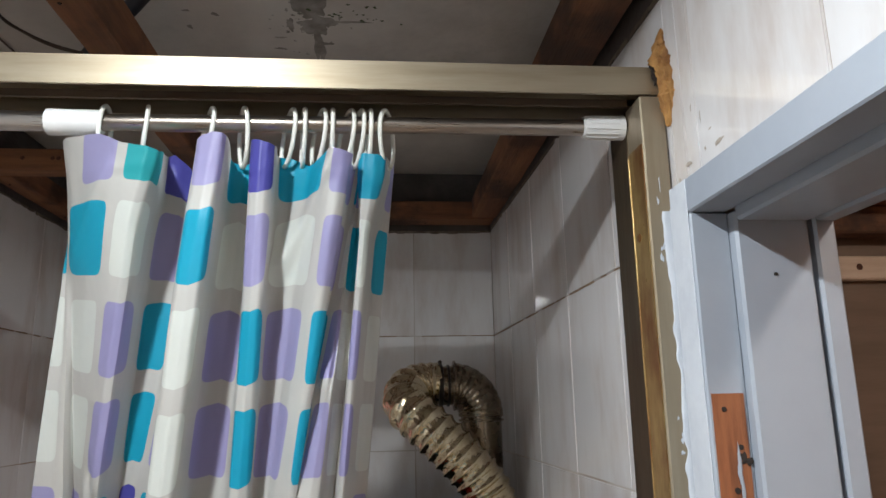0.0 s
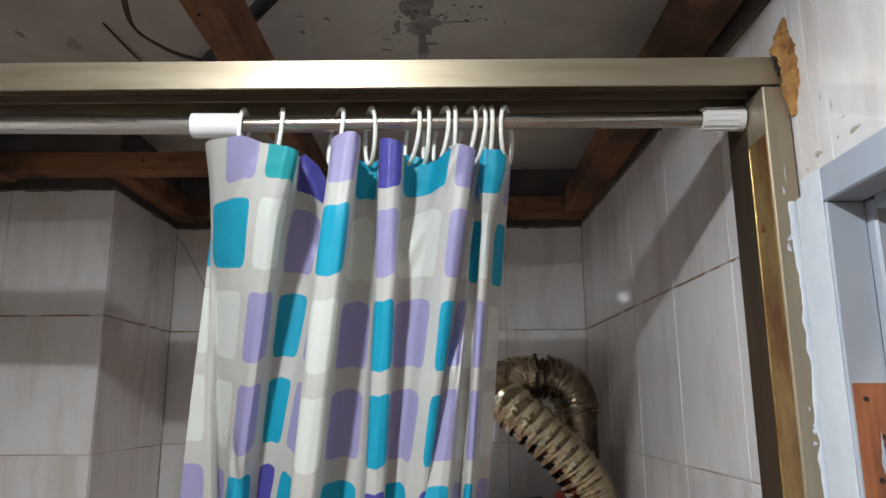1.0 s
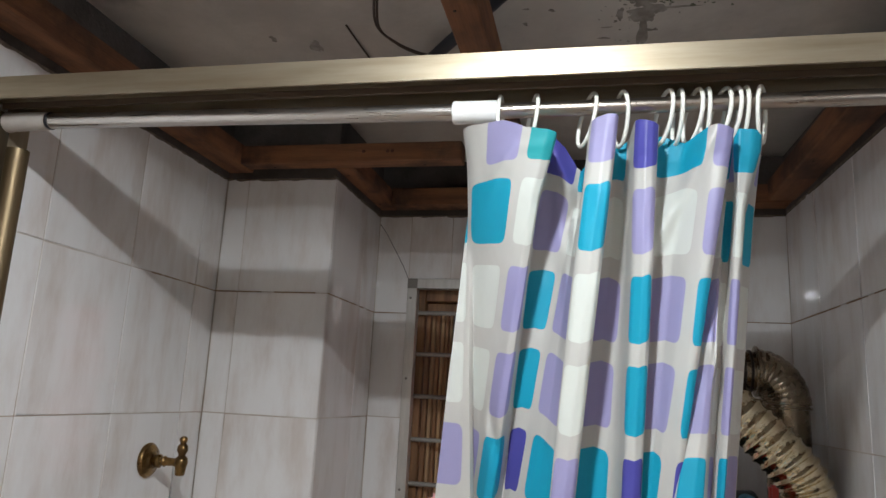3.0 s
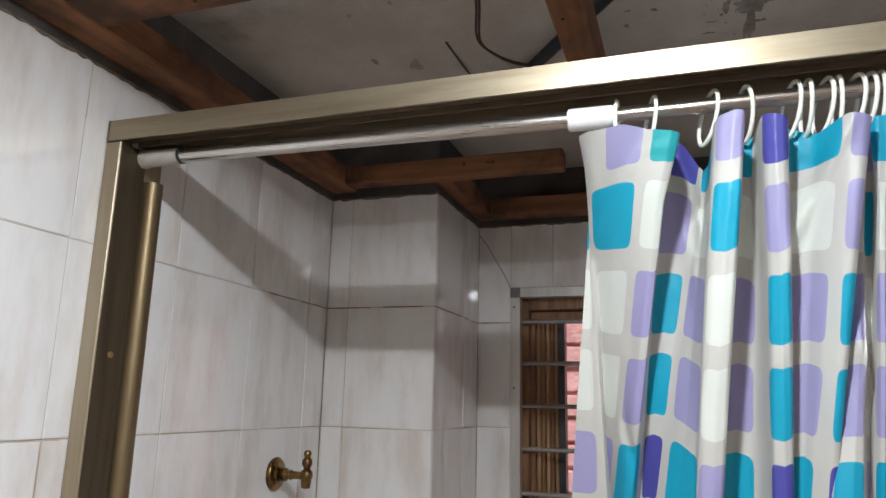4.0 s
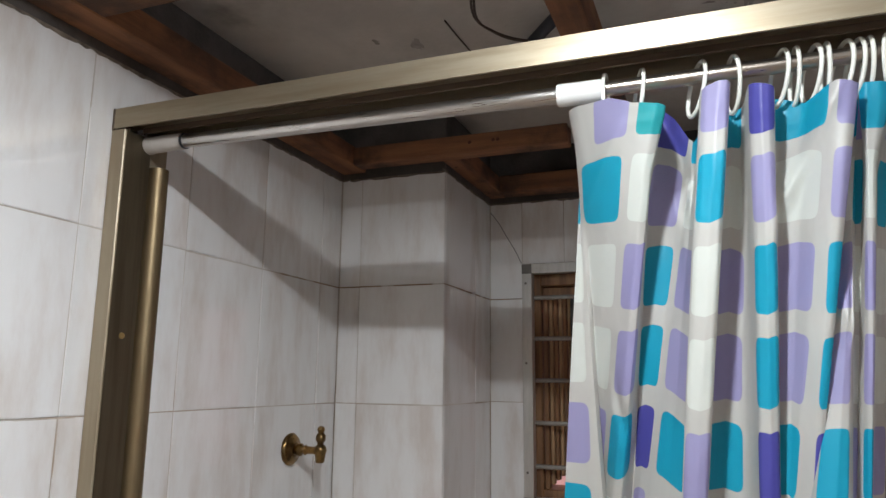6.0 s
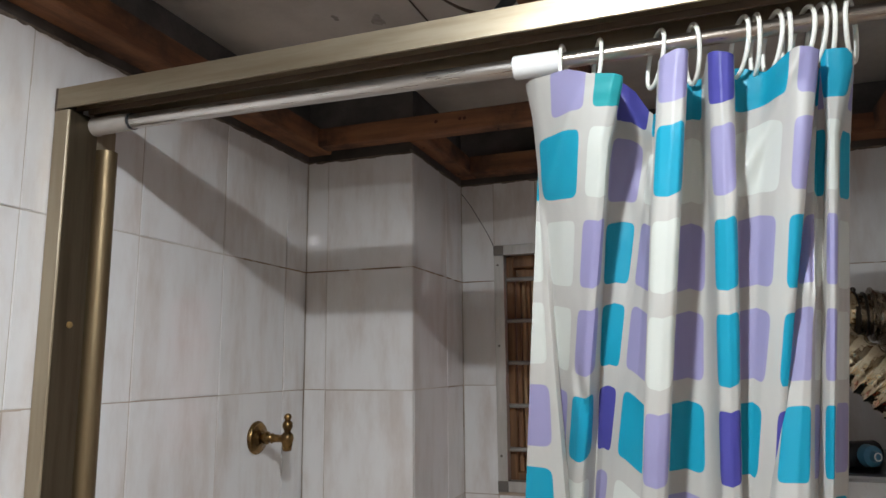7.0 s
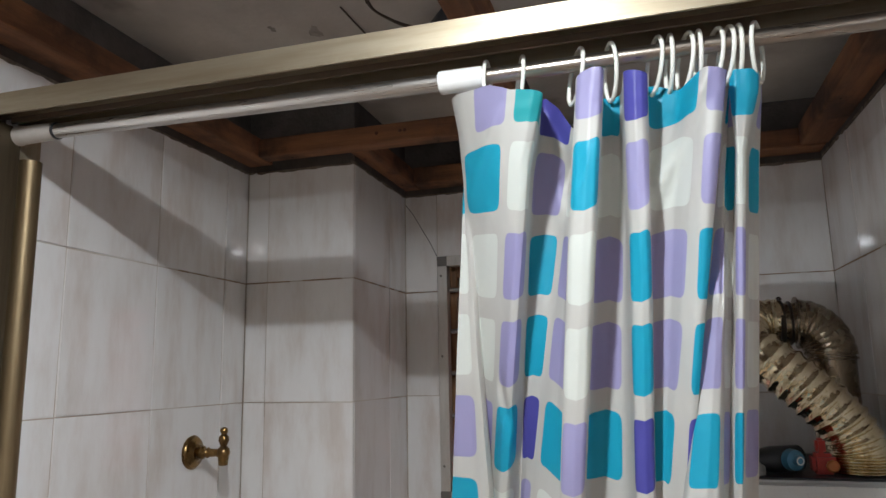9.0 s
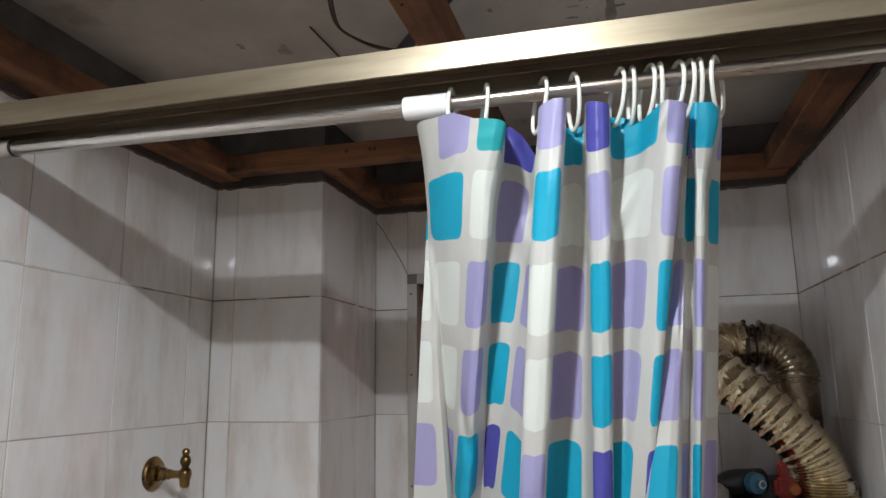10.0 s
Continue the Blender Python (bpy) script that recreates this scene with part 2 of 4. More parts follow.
def smooth_path(points, n):
    """Catmull-Rom through the points, in n steps."""
    pts = [Vector(p) for p in points]
    pts = [2 * pts[0] - pts[1], *pts, 2 * pts[-1] - pts[-2]]
    out = []
    for i in range(n + 1):
        f = i / n * (len(pts) - 3)
        k = min(int(f), len(pts) - 4)
        t = f - k
        p0, p1, p2, p3 = pts[k:k + 4]
        out.append(0.5 * (2 * p1 + (p2 - p0) * t + (2 * p0 - 5 * p1 + 4 * p2 - p3) * t * t + (3 * p1 - p0 - 3 * p2 + p3) * t ** 3))
    return out


def sweep(bm, path, radius, seg=16, close=True, wobble=None):
    """A tube along the path; radius is a number or a function of the step."""
    rings = []
    side = None
    for i, p in enumerate(path):
        d = (path[min(i + 1, len(path) - 1)] - path[max(i - 1, 0)]).normalized()
        if side is None:
            side = d.orthogonal().normalized()
        side = (side - d * side.dot(d)).normalized()
        up = d.cross(side)
        r = radius(i) if callable(radius) else radius
        ring = []
        for k in range(seg):
            a = 2 * math.pi * k / seg
            q = r + (wobble(i, k) if wobble else 0)
            ring.append(bm.verts.new(p + (side * math.cos(a) + up * math.sin(a)) * q))
        rings.append(ring)
    for r0, r1 in zip(rings, rings[1:]):
        for k in range(seg):
            bm.faces.new((r0[k], r0[(k + 1) % seg], r1[(k + 1) % seg], r1[k]))
    if close:
        bm.faces.new(rings[0][::-1])
        bm.faces.new(rings[-1])
    return bm


def turned(bm, profile, m, seg=24):
    """A turned body: profile rows of (along, radius), along local z, placed by the pose m."""
    rings = [[bm.verts.new(m @ Vector((r * math.cos(2 * math.pi * k / seg), r * math.sin(2 * math.pi * k / seg), h))) for k in range(seg)] for h, r in profile]
    for r0, r1 in zip(rings, rings[1:]):
        for k in range(seg):
            bm.faces.new((r0[k], r0[(k + 1) % seg], r1[(k + 1) % seg], r1[k]))
    bm.faces.new(rings[0][::-1])
    bm.faces.new(rings[-1])
    return bm


def extrude_outline(bm, outline, a, b, axis="x"):
    """A closed outline in the plane across the axis, drawn out from a to b."""
    def at(u, v, w):
        return {"x": (w, u, v), "y": (u, w, v), "z": (u, v, w)}[axis]
    r0 = [bm.verts.new(at(u, v, a)) for u, v in outline]
    r1 = [bm.verts.new(at(u, v, b)) for u, v in outline]
    n = len(outline)
    for k in range(n):
        bm.faces.new((r0[k], r0[(k + 1) % n], r1[(k + 1) % n], r1[k]))
    bm.faces.new(r0[::-1])
    bm.faces.new(r1)
    bmesh.ops.recalc_face_normals(bm, faces=bm.faces)
    return bm


def blot(bm, centre, u, v, size, seed, lift, seg=22, rough=0.5, tail=0.0):
    """An uneven thin patch lying on a surface spanned by u and v, lifted along their normal."""
    rng = random.Random(seed)
    ph = [rng.uniform(0, 6.28) for _ in range(4)]
    c, u, v = Vector(centre), Vector(u), Vector(v)
    nrm = u.cross(v).normalized() * lift
    rim = []
    for k in range(seg):
        a = 2 * math.pi * k / seg
        r = 1 + rough * (0.5 * math.sin(2 * a + ph[0]) + 0.35 * math.sin(3 * a + ph[1]) + 0.3 * math.sin(5 * a + ph[2]) + 0.25 * math.sin(9 * a + ph[3]))
        r = max(0.25, r)
        rim.append(bm.verts.new(c + nrm * 0.3 + u * (size[0] * r * math.cos(a)) + v * (size[1] * r * math.sin(a))))
    mid = bm.verts.new(c + nrm)
    for k in range(seg):
        bm.faces.new((rim[k], rim[(k + 1) % seg], mid))
    return bm


# ---- setting ----
W, D, COL_W, COL_Y, TOP, SLAB_Z, BACK = 1.612, 1.277, 0.335, 0.850, 2.328, 2.515, -2.3
ROW, PITCH, LINE = 0.3335, 0.274, 2.0
SKEW = 0.022
RX = W + SKEW * D


def right_x(y):
    return W + SKEW * (D - y)


def setting(name, bm, mat, label, category):
    return tagged(part(name, bm, mat), label, category, kind="structure")


wall_left = setting("wall_left", one_box((-0.15, BACK, 0), (-0.0018, D + 0.2, SLAB_Z)), GROUT, "white glazed tile wall with pale stained grout", "wall")
wall_right = new("wall_right", bpy.data.meshes.new("wall_right"))
bm = bmesh.new()
DOOR_A, DOOR_B, DOOR_TOP = -0.107, -0.90, 2.035
for y0, y1, z0, z1 in ((D + 0.2, DOOR_A, 0, SLAB_Z), (DOOR_A, DOOR_B, DOOR_TOP, SLAB_Z), (DOOR_B, BACK, 0, SLAB_Z)):
    vs = [bm.verts.new((right_x(y) + dx, y, z)) for z in (z0, z1) for y, dx in ((y0, 0.0018), (y1, 0.0018), (y1, 0.125), (y0, 0.125))]
    for q in ((0, 1, 2, 3), (7, 6, 5, 4), (0, 4, 5, 1), (1, 5, 6, 2), (2, 6, 7, 3), (3, 7, 4, 0)):
        bm.faces.new([vs[i] for i in q])
bmesh.ops.recalc_face_normals(bm, faces=bm.faces)
bm.to_mesh(wall_right.data)
bm.free()
wall_right.data.materials.append(GROUT)
tagged(wall_right, "white glazed tile wall pierced by a painted doorway", "wall", kind="structure")

WX0, WX1, WZ0, WZ1 = 0.447, 1.02, 1.343, 2.114
bm = bmesh.new()
for x0, x1, z0, z1 in ((0, WX0, 0, SLAB_Z), (WX1, W, 0, SLAB_Z), (WX0, WX1, 0, WZ0), (WX0, WX1, WZ1, SLAB_Z)):
    box(bm, (x0, D + 0.0018, z0), (x1, D + 0.2, z1))
wall_back = setting("wall_back", bm, GROUT, "white glazed tile shower wall with a barred window", "wall")
column = setting("wall_column", one_box((0, COL_Y + 0.0018, 0), (COL_W - 0.0018, D, SLAB_Z)), GROUT, "boxed-out tiled corner column of the shower", "column")
wall_front = setting("wall_front", one_box((-0.15, BACK - 0.15, 0), (RX + 0.3, BACK, SLAB_Z)), WHITE_WALL, "unseen wall opposite the shower, cream for warm bounce light", "wall")
setting("floor", one_box((-0.15, BACK - 0.15, -0.15), (3.4, D + 0.2, 0)), FLOOR, "unseen bathroom floor, tan for warm bounce light", "floor")
bm = one_box((-0.15, BACK - 0.15, SLAB_Z), (3.4, D + 0.2, SLAB_Z + 0.15))
ceiling = setting("ceiling", bm, SLAB, "bare grey concrete slab with damp stains", "ceiling")
setting("ground", one_box((-30, -30, -0.4), (30, 30, -0.16)), GROUND, "bare cement ground of the light well", "ground")

# sooty render whose colour also holds the shade round the timbers
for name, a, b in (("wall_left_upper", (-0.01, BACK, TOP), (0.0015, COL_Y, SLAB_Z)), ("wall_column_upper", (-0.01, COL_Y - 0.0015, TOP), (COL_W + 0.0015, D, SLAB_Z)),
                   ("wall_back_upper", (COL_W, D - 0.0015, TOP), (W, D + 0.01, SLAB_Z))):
    setting(name, one_box(a, b), PLASTER, "bare sooty render above the tiling, darkened for timber shade", "wall")
upper = setting("wall_right_upper", one_box((-0.012, BACK - 0.0, TOP), (0.0, D, SLAB_Z)), PLASTER, "bare sooty render above the tiling, darkened for timber shade", "wall")
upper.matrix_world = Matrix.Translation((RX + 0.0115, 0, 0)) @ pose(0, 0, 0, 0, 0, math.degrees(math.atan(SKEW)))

# ---- camera-side doorway on the right ----
door = thing("door_frame", (0, 0, 0), "blue-grey gloss-painted wooden door frame with a hinge mortise", "door frame")
FX, FACE, STOP = 1.600, -0.154, -0.168
part("jamb", one_box((FX, FACE, 0), (1.643, -0.108, 1.9965), 0.002), PAINT, door)
part("door_stop", one_box((1.643, STOP, 0), (1.726, -0.108, 1.9965), 0.003), PAINT, door)
part("outer_lining", one_box((1.732, STOP, 0), (1.757, -0.108, 1.9965), 0.003), PAINT, door)
part("head", one_box((FX, DOOR_B + 0.0, 1.997), (1.643, -0.106, 2.0365), 0.002), PAINT, door)
part("head_stop", one_box((1.643, DOOR_B, 1.983), (1.726, STOP - 0.001, 2.036), 0.003), PAINT, door)
part("outer_head", one_box((1.732, DOOR_B, 1.983), (1.757, STOP - 0.001, 2.036), 0.003), PAINT, door)
part("jamb", one_box((FX, DOOR_B, 0), (1.757, DOOR_B + 0.045, 1.982), 0.002), PAINT, door)
mort = part("hinge_mortise", one_box((1.604, FACE - 0.0012, 1.55), (1.6385, FACE + 0.001, 1.802)), BARE, door, "bare orange wood where a hinge was cut in")
for x, z, r in ((1.616, 1.786, 0.0027), (1.630, 1.748, 0.0028), (1.622, 1.706, 0.0032), (1.632, 1.668, 0.0022)):
    bm = turned(bmesh.new(), ((0, r), (0.0012, r * 0.9)), pose(x, FACE - 0.0010, z, 90), 14)
    part("screw_hole", bm, HOLE, mort)
bm = bmesh.new()
blot(bm, (1.627, FACE - 0.0013, 1.722), (1, 0, 0.2), (0, 0, 1), (0.0028, 0.024), 5, 0.0015)
part("torn_paint", bm, PAINT, mort)
bm = bmesh.new()
blot(bm, (1.6335, FACE - 0.0014, 1.736), (1, 0, 0), (0, 0, 1), (0.006, 0.006), 9, 0.0012, rough=0.7)
part("splinter", bm, HOLE, mort)
part("screw_hole", turned(bmesh.new(), ((0, 0.0022), (0.001, 0.0018)), pose(1.682, STOP - 0.0002, 1.925, 90), 10), HOLE, door)

# room beyond the doorway
setting("wall_beyond", one_box((2.55, BACK, 0), (2.65, D, SLAB_Z)), FAR_WOOD, "brown wood-panelled wall of the next room", "wall")
setting("wall_beyond_end", one_box((1.78, 0.5, 0), (2.55, 0.6, SLAB_Z)), FAR_BOARD, "plain brown board wall of the next room", "wall")
setting("wall_beyond_near", one_box((1.78, BACK - 0.1, 0), (2.65, BACK, SLAB_Z)), PLASTER, "plain end wall of the next room", "wall")
beam = thing("wooden_beam", (0, 0, 0), "red-brown wooden beam across the board wall", "beam")
part("beam", one_box((1.78, 0.43, 2.119), (2.549, 0.499, 2.176), 0.004), JOIST, beam)
part("soffit_board", one_box((1.78, 0.30, 2.1765), (2.549, 0.499, 2.20), 0.003), BARE, beam, "orange-brown plywood board on the beam")
board = thing("shelf_batten", (0, 0, 0), "pale knotty pine batten screwed to the board wall", "batten")
part("board", one_box((1.79, 0.472, 2.030), (2.545, 0.499, 2.079), 0.003), PALE_BOARD, board)
for x in (1.95, 2.243, 2.41):
    part("knot", turned(bmesh.new(), ((0, 0.007), (0.001, 0.006)), pose(x, 0.472, 2.056, 90), 12), KNOT, board)

# ---- roof timbers ----
def joist(a, b, label):
    size = [abs(q - p) for p, q in zip(a, b)]
    mid = [(p + q) / 2 for p, q in zip(a, b)]
    t = thing("ceiling_joist", (mid[0], mid[1], min(a[2], b[2])), label, "joist", "roof timbers", turn=90 if size[1] > size[0] else 0)
    sx, sy = (size[1], size[0]) if size[1] > size[0] else (size[0], size[1])
    bm = one_box((-sx / 2, -sy / 2, 0), (sx / 2, sy / 2, size[2]), 0.003)
    part("timber", bm, JOIST, t)
    for q in (-0.36, 0.33):
        part("nail_head", turned(bmesh.new(), ((-0.0012, 0.0026), (0.0, 0.003)), pose(q * sx, 0.18 * sy, 0.0), 10), HOLE, t)
    return t


JZ = TOP + 0.018
joist((0.002, BACK, JZ), (0.078, COL_Y, JZ + 0.06), "red-brown timber nailed along the tiled wall top")
joist((W - 0.07, -0.9, JZ + 0.002), (W + 0.008, D - 0.09, JZ + 0.062), "red-brown timber nailed along the tiled wall top")
joist((COL_W + 0.06, D - 0.085, JZ), (W - 0.001, D - 0.003, JZ + 0.055), "sooty red-brown timber along the shower's far wall")
cross = joist((0.079, COL_Y - 0.085, JZ), (0.705, COL_Y - 0.03, JZ + 0.052), "knotty red-brown cross timber with a sawn end")
for x in (0.125, 0.112, 0.045):
    part("knot", turned(bmesh.new(), ((0, 0.005), (0.0012, 0.004)), pose(x, -0.0276, 0.028, 90), 12), KNOT, cross)
joist((COL_W + 0.002, COL_Y - 0.029, JZ), (COL_W + 0.058, D - 0.003, JZ + 0.055), "short red-brown timber beside the tiled column")
main = joist((0.806, -0.138, JZ), (0.861, D - 0.087, JZ + 0.085), "orange-brown joist running towards the far wall")
bm = bmesh.new()
blot(bm, (-0.32, 0.004, -0.0012), (1, 0.1, 0), (0, -1, 0), (0.016, 0.0016), 3, -0.001, rough=0.3)
part("crack", bm, HOLE, main)
joist((0.079, -0.225, JZ), (W - 0.071, -0.14, JZ + 0.07), "orange-brown cross joist in front of the shower")

stain = thing("ceiling_stain", (1.137, 0.402, SLAB_Z), "dark damp stain on the concrete slab", "stain", kind="stuff")
bm = bmesh.new()
for c, s, k in (((0.0, -0.09), (0.028, 0.05), 1), ((0.005, -0.02), (0.034, 0.03), 2), ((0.004, 0.06), (0.009, 0.075), 3), ((0.055, -0.035), (0.042, 0.005), 4), ((-0.045, -0.02), (0.008, 0.02), 6),
                ((0.02, 0.05), (0.012, 0.006), 7), ((-0.07, 0.03), (0.01, 0.004), 8), ((-0.075, 0.075), (0.012, 0.004), 11), ((-0.18, -0.05), (0.006, 0.006), 12), ((-0.23, -0.06), (0.006, 0.004), 13)):
    blot(bm, (c[0], c[1], -0.0008), (1, 0, 0), (0, -1, 0), s, k, -0.0008, 40, 0.4)
fleck = random.Random(12)
for k in range(60):
    r = fleck.uniform(0.001, 0.004)
    blot(bm, (fleck.gauss(0.0, 0.045), fleck.gauss(-0.03, 0.055), -0.0008), (1, 0, 0), (0, -1, 0), (r, r * fleck.uniform(0.5, 2.0)), 200 + k, -0.0006, 9)
part("stain", bm, STAIN, stain)
for x, y, s, k in ((0.416, 0.445, (0.012, 0.03), 21), (0.30, 0.62, (0.02, 0.012), 22), (0.36, 0.2, (0.006, 0.006), 23), (0.9, 0.40, (0.006, 0.006), 24), (1.22, 0.62, (0.03, 0.02), 25), (0.33, 0.40, (0.008, 0.012), 26), (0.46, 0.18, (0.005, 0.005), 27)):
    t = thing("ceiling_stain", (x, y, SLAB_Z), "small dark mark on the concrete slab", "stain", kind="stuff")
    bm = bmesh.new()
    blot(bm, (0, 0, -0.0008), (1, 0, 0), (0, -1, 0), s, k, -0.0008)
    part("stain", bm, STAIN, t)
t = thing("mould_patch", (1.215, 0.345, SLAB_Z), "speckled green mould on the slab", "mould", kind="stuff")
bm = bmesh.new()
rng = random.Random(4)
for k in range(22):
    r = rng.uniform(0.0012, 0.004)
    blot(bm, (rng.gauss(0, 0.045), rng.gauss(0, 0.02), -0.0008), (1, 0, 0), (0, -1, 0), (r, r), k, -0.0006, 9)
part("speckles", bm, MOSS, t)

conduit = thing("conduit", (0, 0, 0), "dark blue-black conduit slung under the slab", "pipe")
part("tube", sweep(bmesh.new(), smooth_path(((0.56, 0.627, 2.482), (0.703, 0.446, 2.482), (0.865, 0.241, 2.482), (1.0, 0.07, 2.482)), 16), 0.014, 12), PIPE, conduit, smooth=True)
wire = thing("cable", (0, 0, 0), "loose brown twin cable hanging from the slab", "cable")
for d in (0.0, 0.006):
    part("strand", sweep(bmesh.new(), smooth_path(((0.69 + d, 0.0, 2.49), (0.664 + d, 0.08, 2.47 - d), (0.647 + d, 0.155, 2.461), (0.617 + d, 0.268, 2.459 - d), (0.635 + d * 0.3, 0.339, 2.457), (0.668, 0.402, 2.462 + d * 0.5), (0.71, 0.48 + d, 2.49)), 40), 0.0026, 8), CABLE, wire, smooth=True)
nail = thing("reinforcing_wire", (0, 0, 0), "thin rusty wire stub pressed into the slab", "wire")
part("wire", sweep(bmesh.new(), smooth_path(((0.520, 0.355, 2.511), (0.522, 0.44, 2.511), (0.526, 0.535, 2.511)), 6), 0.002, 6), CABLE, nail, smooth=True)

# ---- bulb over the camera side ----
lamp = thing("bulb_holder", (LAMP[0], LAMP[1], SLAB_Z), "white plastic bulb holder fixed to the slab", "lamp")
part("base", turned(bmesh.new(), ((-0.012, 0.045), (-0.002, 0.05), (0.0, 0.05)), pose(0, 0, 0)), WHITE_PLASTIC, lamp)
part("socket", turned(bmesh.new(), ((-0.088, 0.019), (-0.080, 0.022), (-0.012, 0.022)), pose(0, 0, 0)), WHITE_PLASTIC, lamp)

# ---- bronze shower frame ----
shower = thing("shower_enclosure", (0, 0, 0), "bronze anodised aluminium shower enclosure without its doors", "shower enclosure")
FY = -0.028
track = [(FY, 2.193), (FY, 2.232), (0.066, 2.232), (0.066, 2.190), (0.058, 2.190), (0.058, 2.222), (0.020, 2.222), (0.020, 2.204), (0.014, 2.204), (0.014, 2.222), (FY + 0.004, 2.222), (FY + 0.004, 2.193)]
header = part("header", extrude_outline(bmesh.new(), track, 0.002, right_x(0) - 0.004), BRONZE, shower, "satin bronze header rail")
# liner coloured dark for the shade up inside the rail
part("inner_track", one_box((0.004, FY + 0.0045, 2.2145), (right_x(0) - 0.006, 0.0575, 2.2215)), BRONZE_DARK, header, "inside of the rail with its recess shade in the colour")
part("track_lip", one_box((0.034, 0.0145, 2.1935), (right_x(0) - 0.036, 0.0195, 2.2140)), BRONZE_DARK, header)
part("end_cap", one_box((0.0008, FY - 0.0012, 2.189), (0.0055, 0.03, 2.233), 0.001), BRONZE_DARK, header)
for side, x0, s in (("left", 0.002, 1), ("right", right_x(0) - 0.003, -1)):
    def xx(d):
        return x0 + s * d
    prof = [(xx(0), FY), (xx(0.030), FY), (xx(0.032), FY + 0.002), (xx(0.032), 0.036), (xx(0.024), 0.038), (xx(0.024), 0.090), (xx(0), 0.090)]
    if s < 0:
        prof[3:6] = [(xx(0.032), 0.090)]
        prof = prof[::-1]
    jamb = part("jamb", extrude_outline(bmesh.new(), prof, 0.0, 2.1895, "z"), SATIN, shower)
    a, b = sorted((xx(0.0315), xx(0.0335)))
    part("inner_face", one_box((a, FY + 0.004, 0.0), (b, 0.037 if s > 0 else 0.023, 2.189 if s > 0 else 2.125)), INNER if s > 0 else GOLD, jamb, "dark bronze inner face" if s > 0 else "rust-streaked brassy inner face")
    if s > 0:
        bead = sweep(bmesh.new(), [Vector((xx(0.030), 0.064, z)) for z in (0.02, 1.2, 2.135)], 0.020, 20)
        part("rounded_bead", bead, AGED, jamb, smooth=True)
    else:
        # no recess here: the sheet's dark colour stands for the channel's shade
        part("door_channel", one_box((a, 0.0265, 0.0), (b, 0.0905, 2.189)), INNER, jamb, "flat dark sheet for the shade in the empty door channel")
        part("lip", sweep(bmesh.new(), [Vector((xx(0.0335), 0.0245, z)) for z in (0.02, 1.2, 2.12)], 0.0018, 12), GOLD, jamb, smooth=True)
    part("screw", turned(bmesh.new(), ((0, 0.006), (0.002, 0.0055), (0.003, 0.003)), pose(xx(0.0335), 0.006, 1.808 if s > 0 else 2.005, 0, 90 * s), 14), GOLD, jamb, "small brass screw")

# ---- tension rod ----
rod = thing("curtain_rod", (0, 0, 0), "chrome telescopic tension rod with white plastic ends", "curtain rod")
RY, RZ = 0.030, 2.1705
part("thick_tube", sweep(bmesh.new(), [Vector((0.085, RY + 0.002, RZ + 0.0045)), Vector((0.45, RY + 0.001, RZ)), Vector((0.845, RY, RZ - 0.0060))], 0.0131, 28), STEEL, rod, smooth=True)
part("thin_tube", sweep(bmesh.new(), [Vector((0.82, RY, RZ - 0.0060)), Vector((1.2, RY + 0.002, RZ - 0.0035)), Vector((1.57, RY + 0.005, RZ))], 0.0115, 28), TUBE, rod, "inner tube with reflected brown in its colour", smooth=True)
part("tube_mouth", turned(bmesh.new(), ((0, 0.0150), (0.0005, 0.0153), (0.0045, 0.0153), (0.005, 0.0133)), pose(0.1185, RY + 0.002, RZ + 0.0045, 0, 90), 26), BLACK, rod, "black rim of the outer tube", smooth=True)
part("sleeve", turned(bmesh.new(), ((0, 0.0139), (0.0015, 0.0173), (0.004, 0.0177), (0.064, 0.0170), (0.068, 0.0160), (0.069, 0.0124)), pose(0.833, RY, RZ - 0.0061, 0, 90), 30), WHITE_PLASTIC, rod, smooth=True)
part("end_cap", turned(bmesh.new(), ((0, 0.0180), (0.004, 0.0180), (0.006, 0.0165), (0.078, 0.0158), (0.082, 0.0152), (0.083, 0.0132)), pose(0.0352, RY + 0.002, RZ + 0.0045, 0, 90), 26), GREY_CAP, rod, "dull grey-beige plastic end cap", smooth=True)
cap = turned(bmesh.new(), ((0, 0.0118), (0.001, 0.0150), (0.004, 0.0154), (0.050, 0.0164), (0.052, 0.0172), (0.058, 0.0176)), pose(1.5445, RY + 0.005, RZ, 0, 90), 26)
cap = part("end_cap", cap, WHITE_PLASTIC, rod, "ribbed white plastic end cap", smooth=True)
for k in range(14):
    a = 2 * math.pi * k / 14
    part("rib", sweep(bmesh.new(), [Vector((x, RY + 0.005 + r * math.cos(a), RZ + r * math.sin(a))) for x, r in ((1.549, 0.0156), (1.57, 0.0160), (1.593, 0.0165))], 0.0010, 6), WHITE_PLASTIC, cap, smooth=True)
# the rings are laid out round a rod at y = 0 and hung a little deeper and larger, below the rail's middle
HUNG = Matrix.Translation((1.08, -0.97, 1.745)) @ Matrix.Scale(1.031, 4) @ Matrix.Translation((-1.08, 0.97, -1.745))

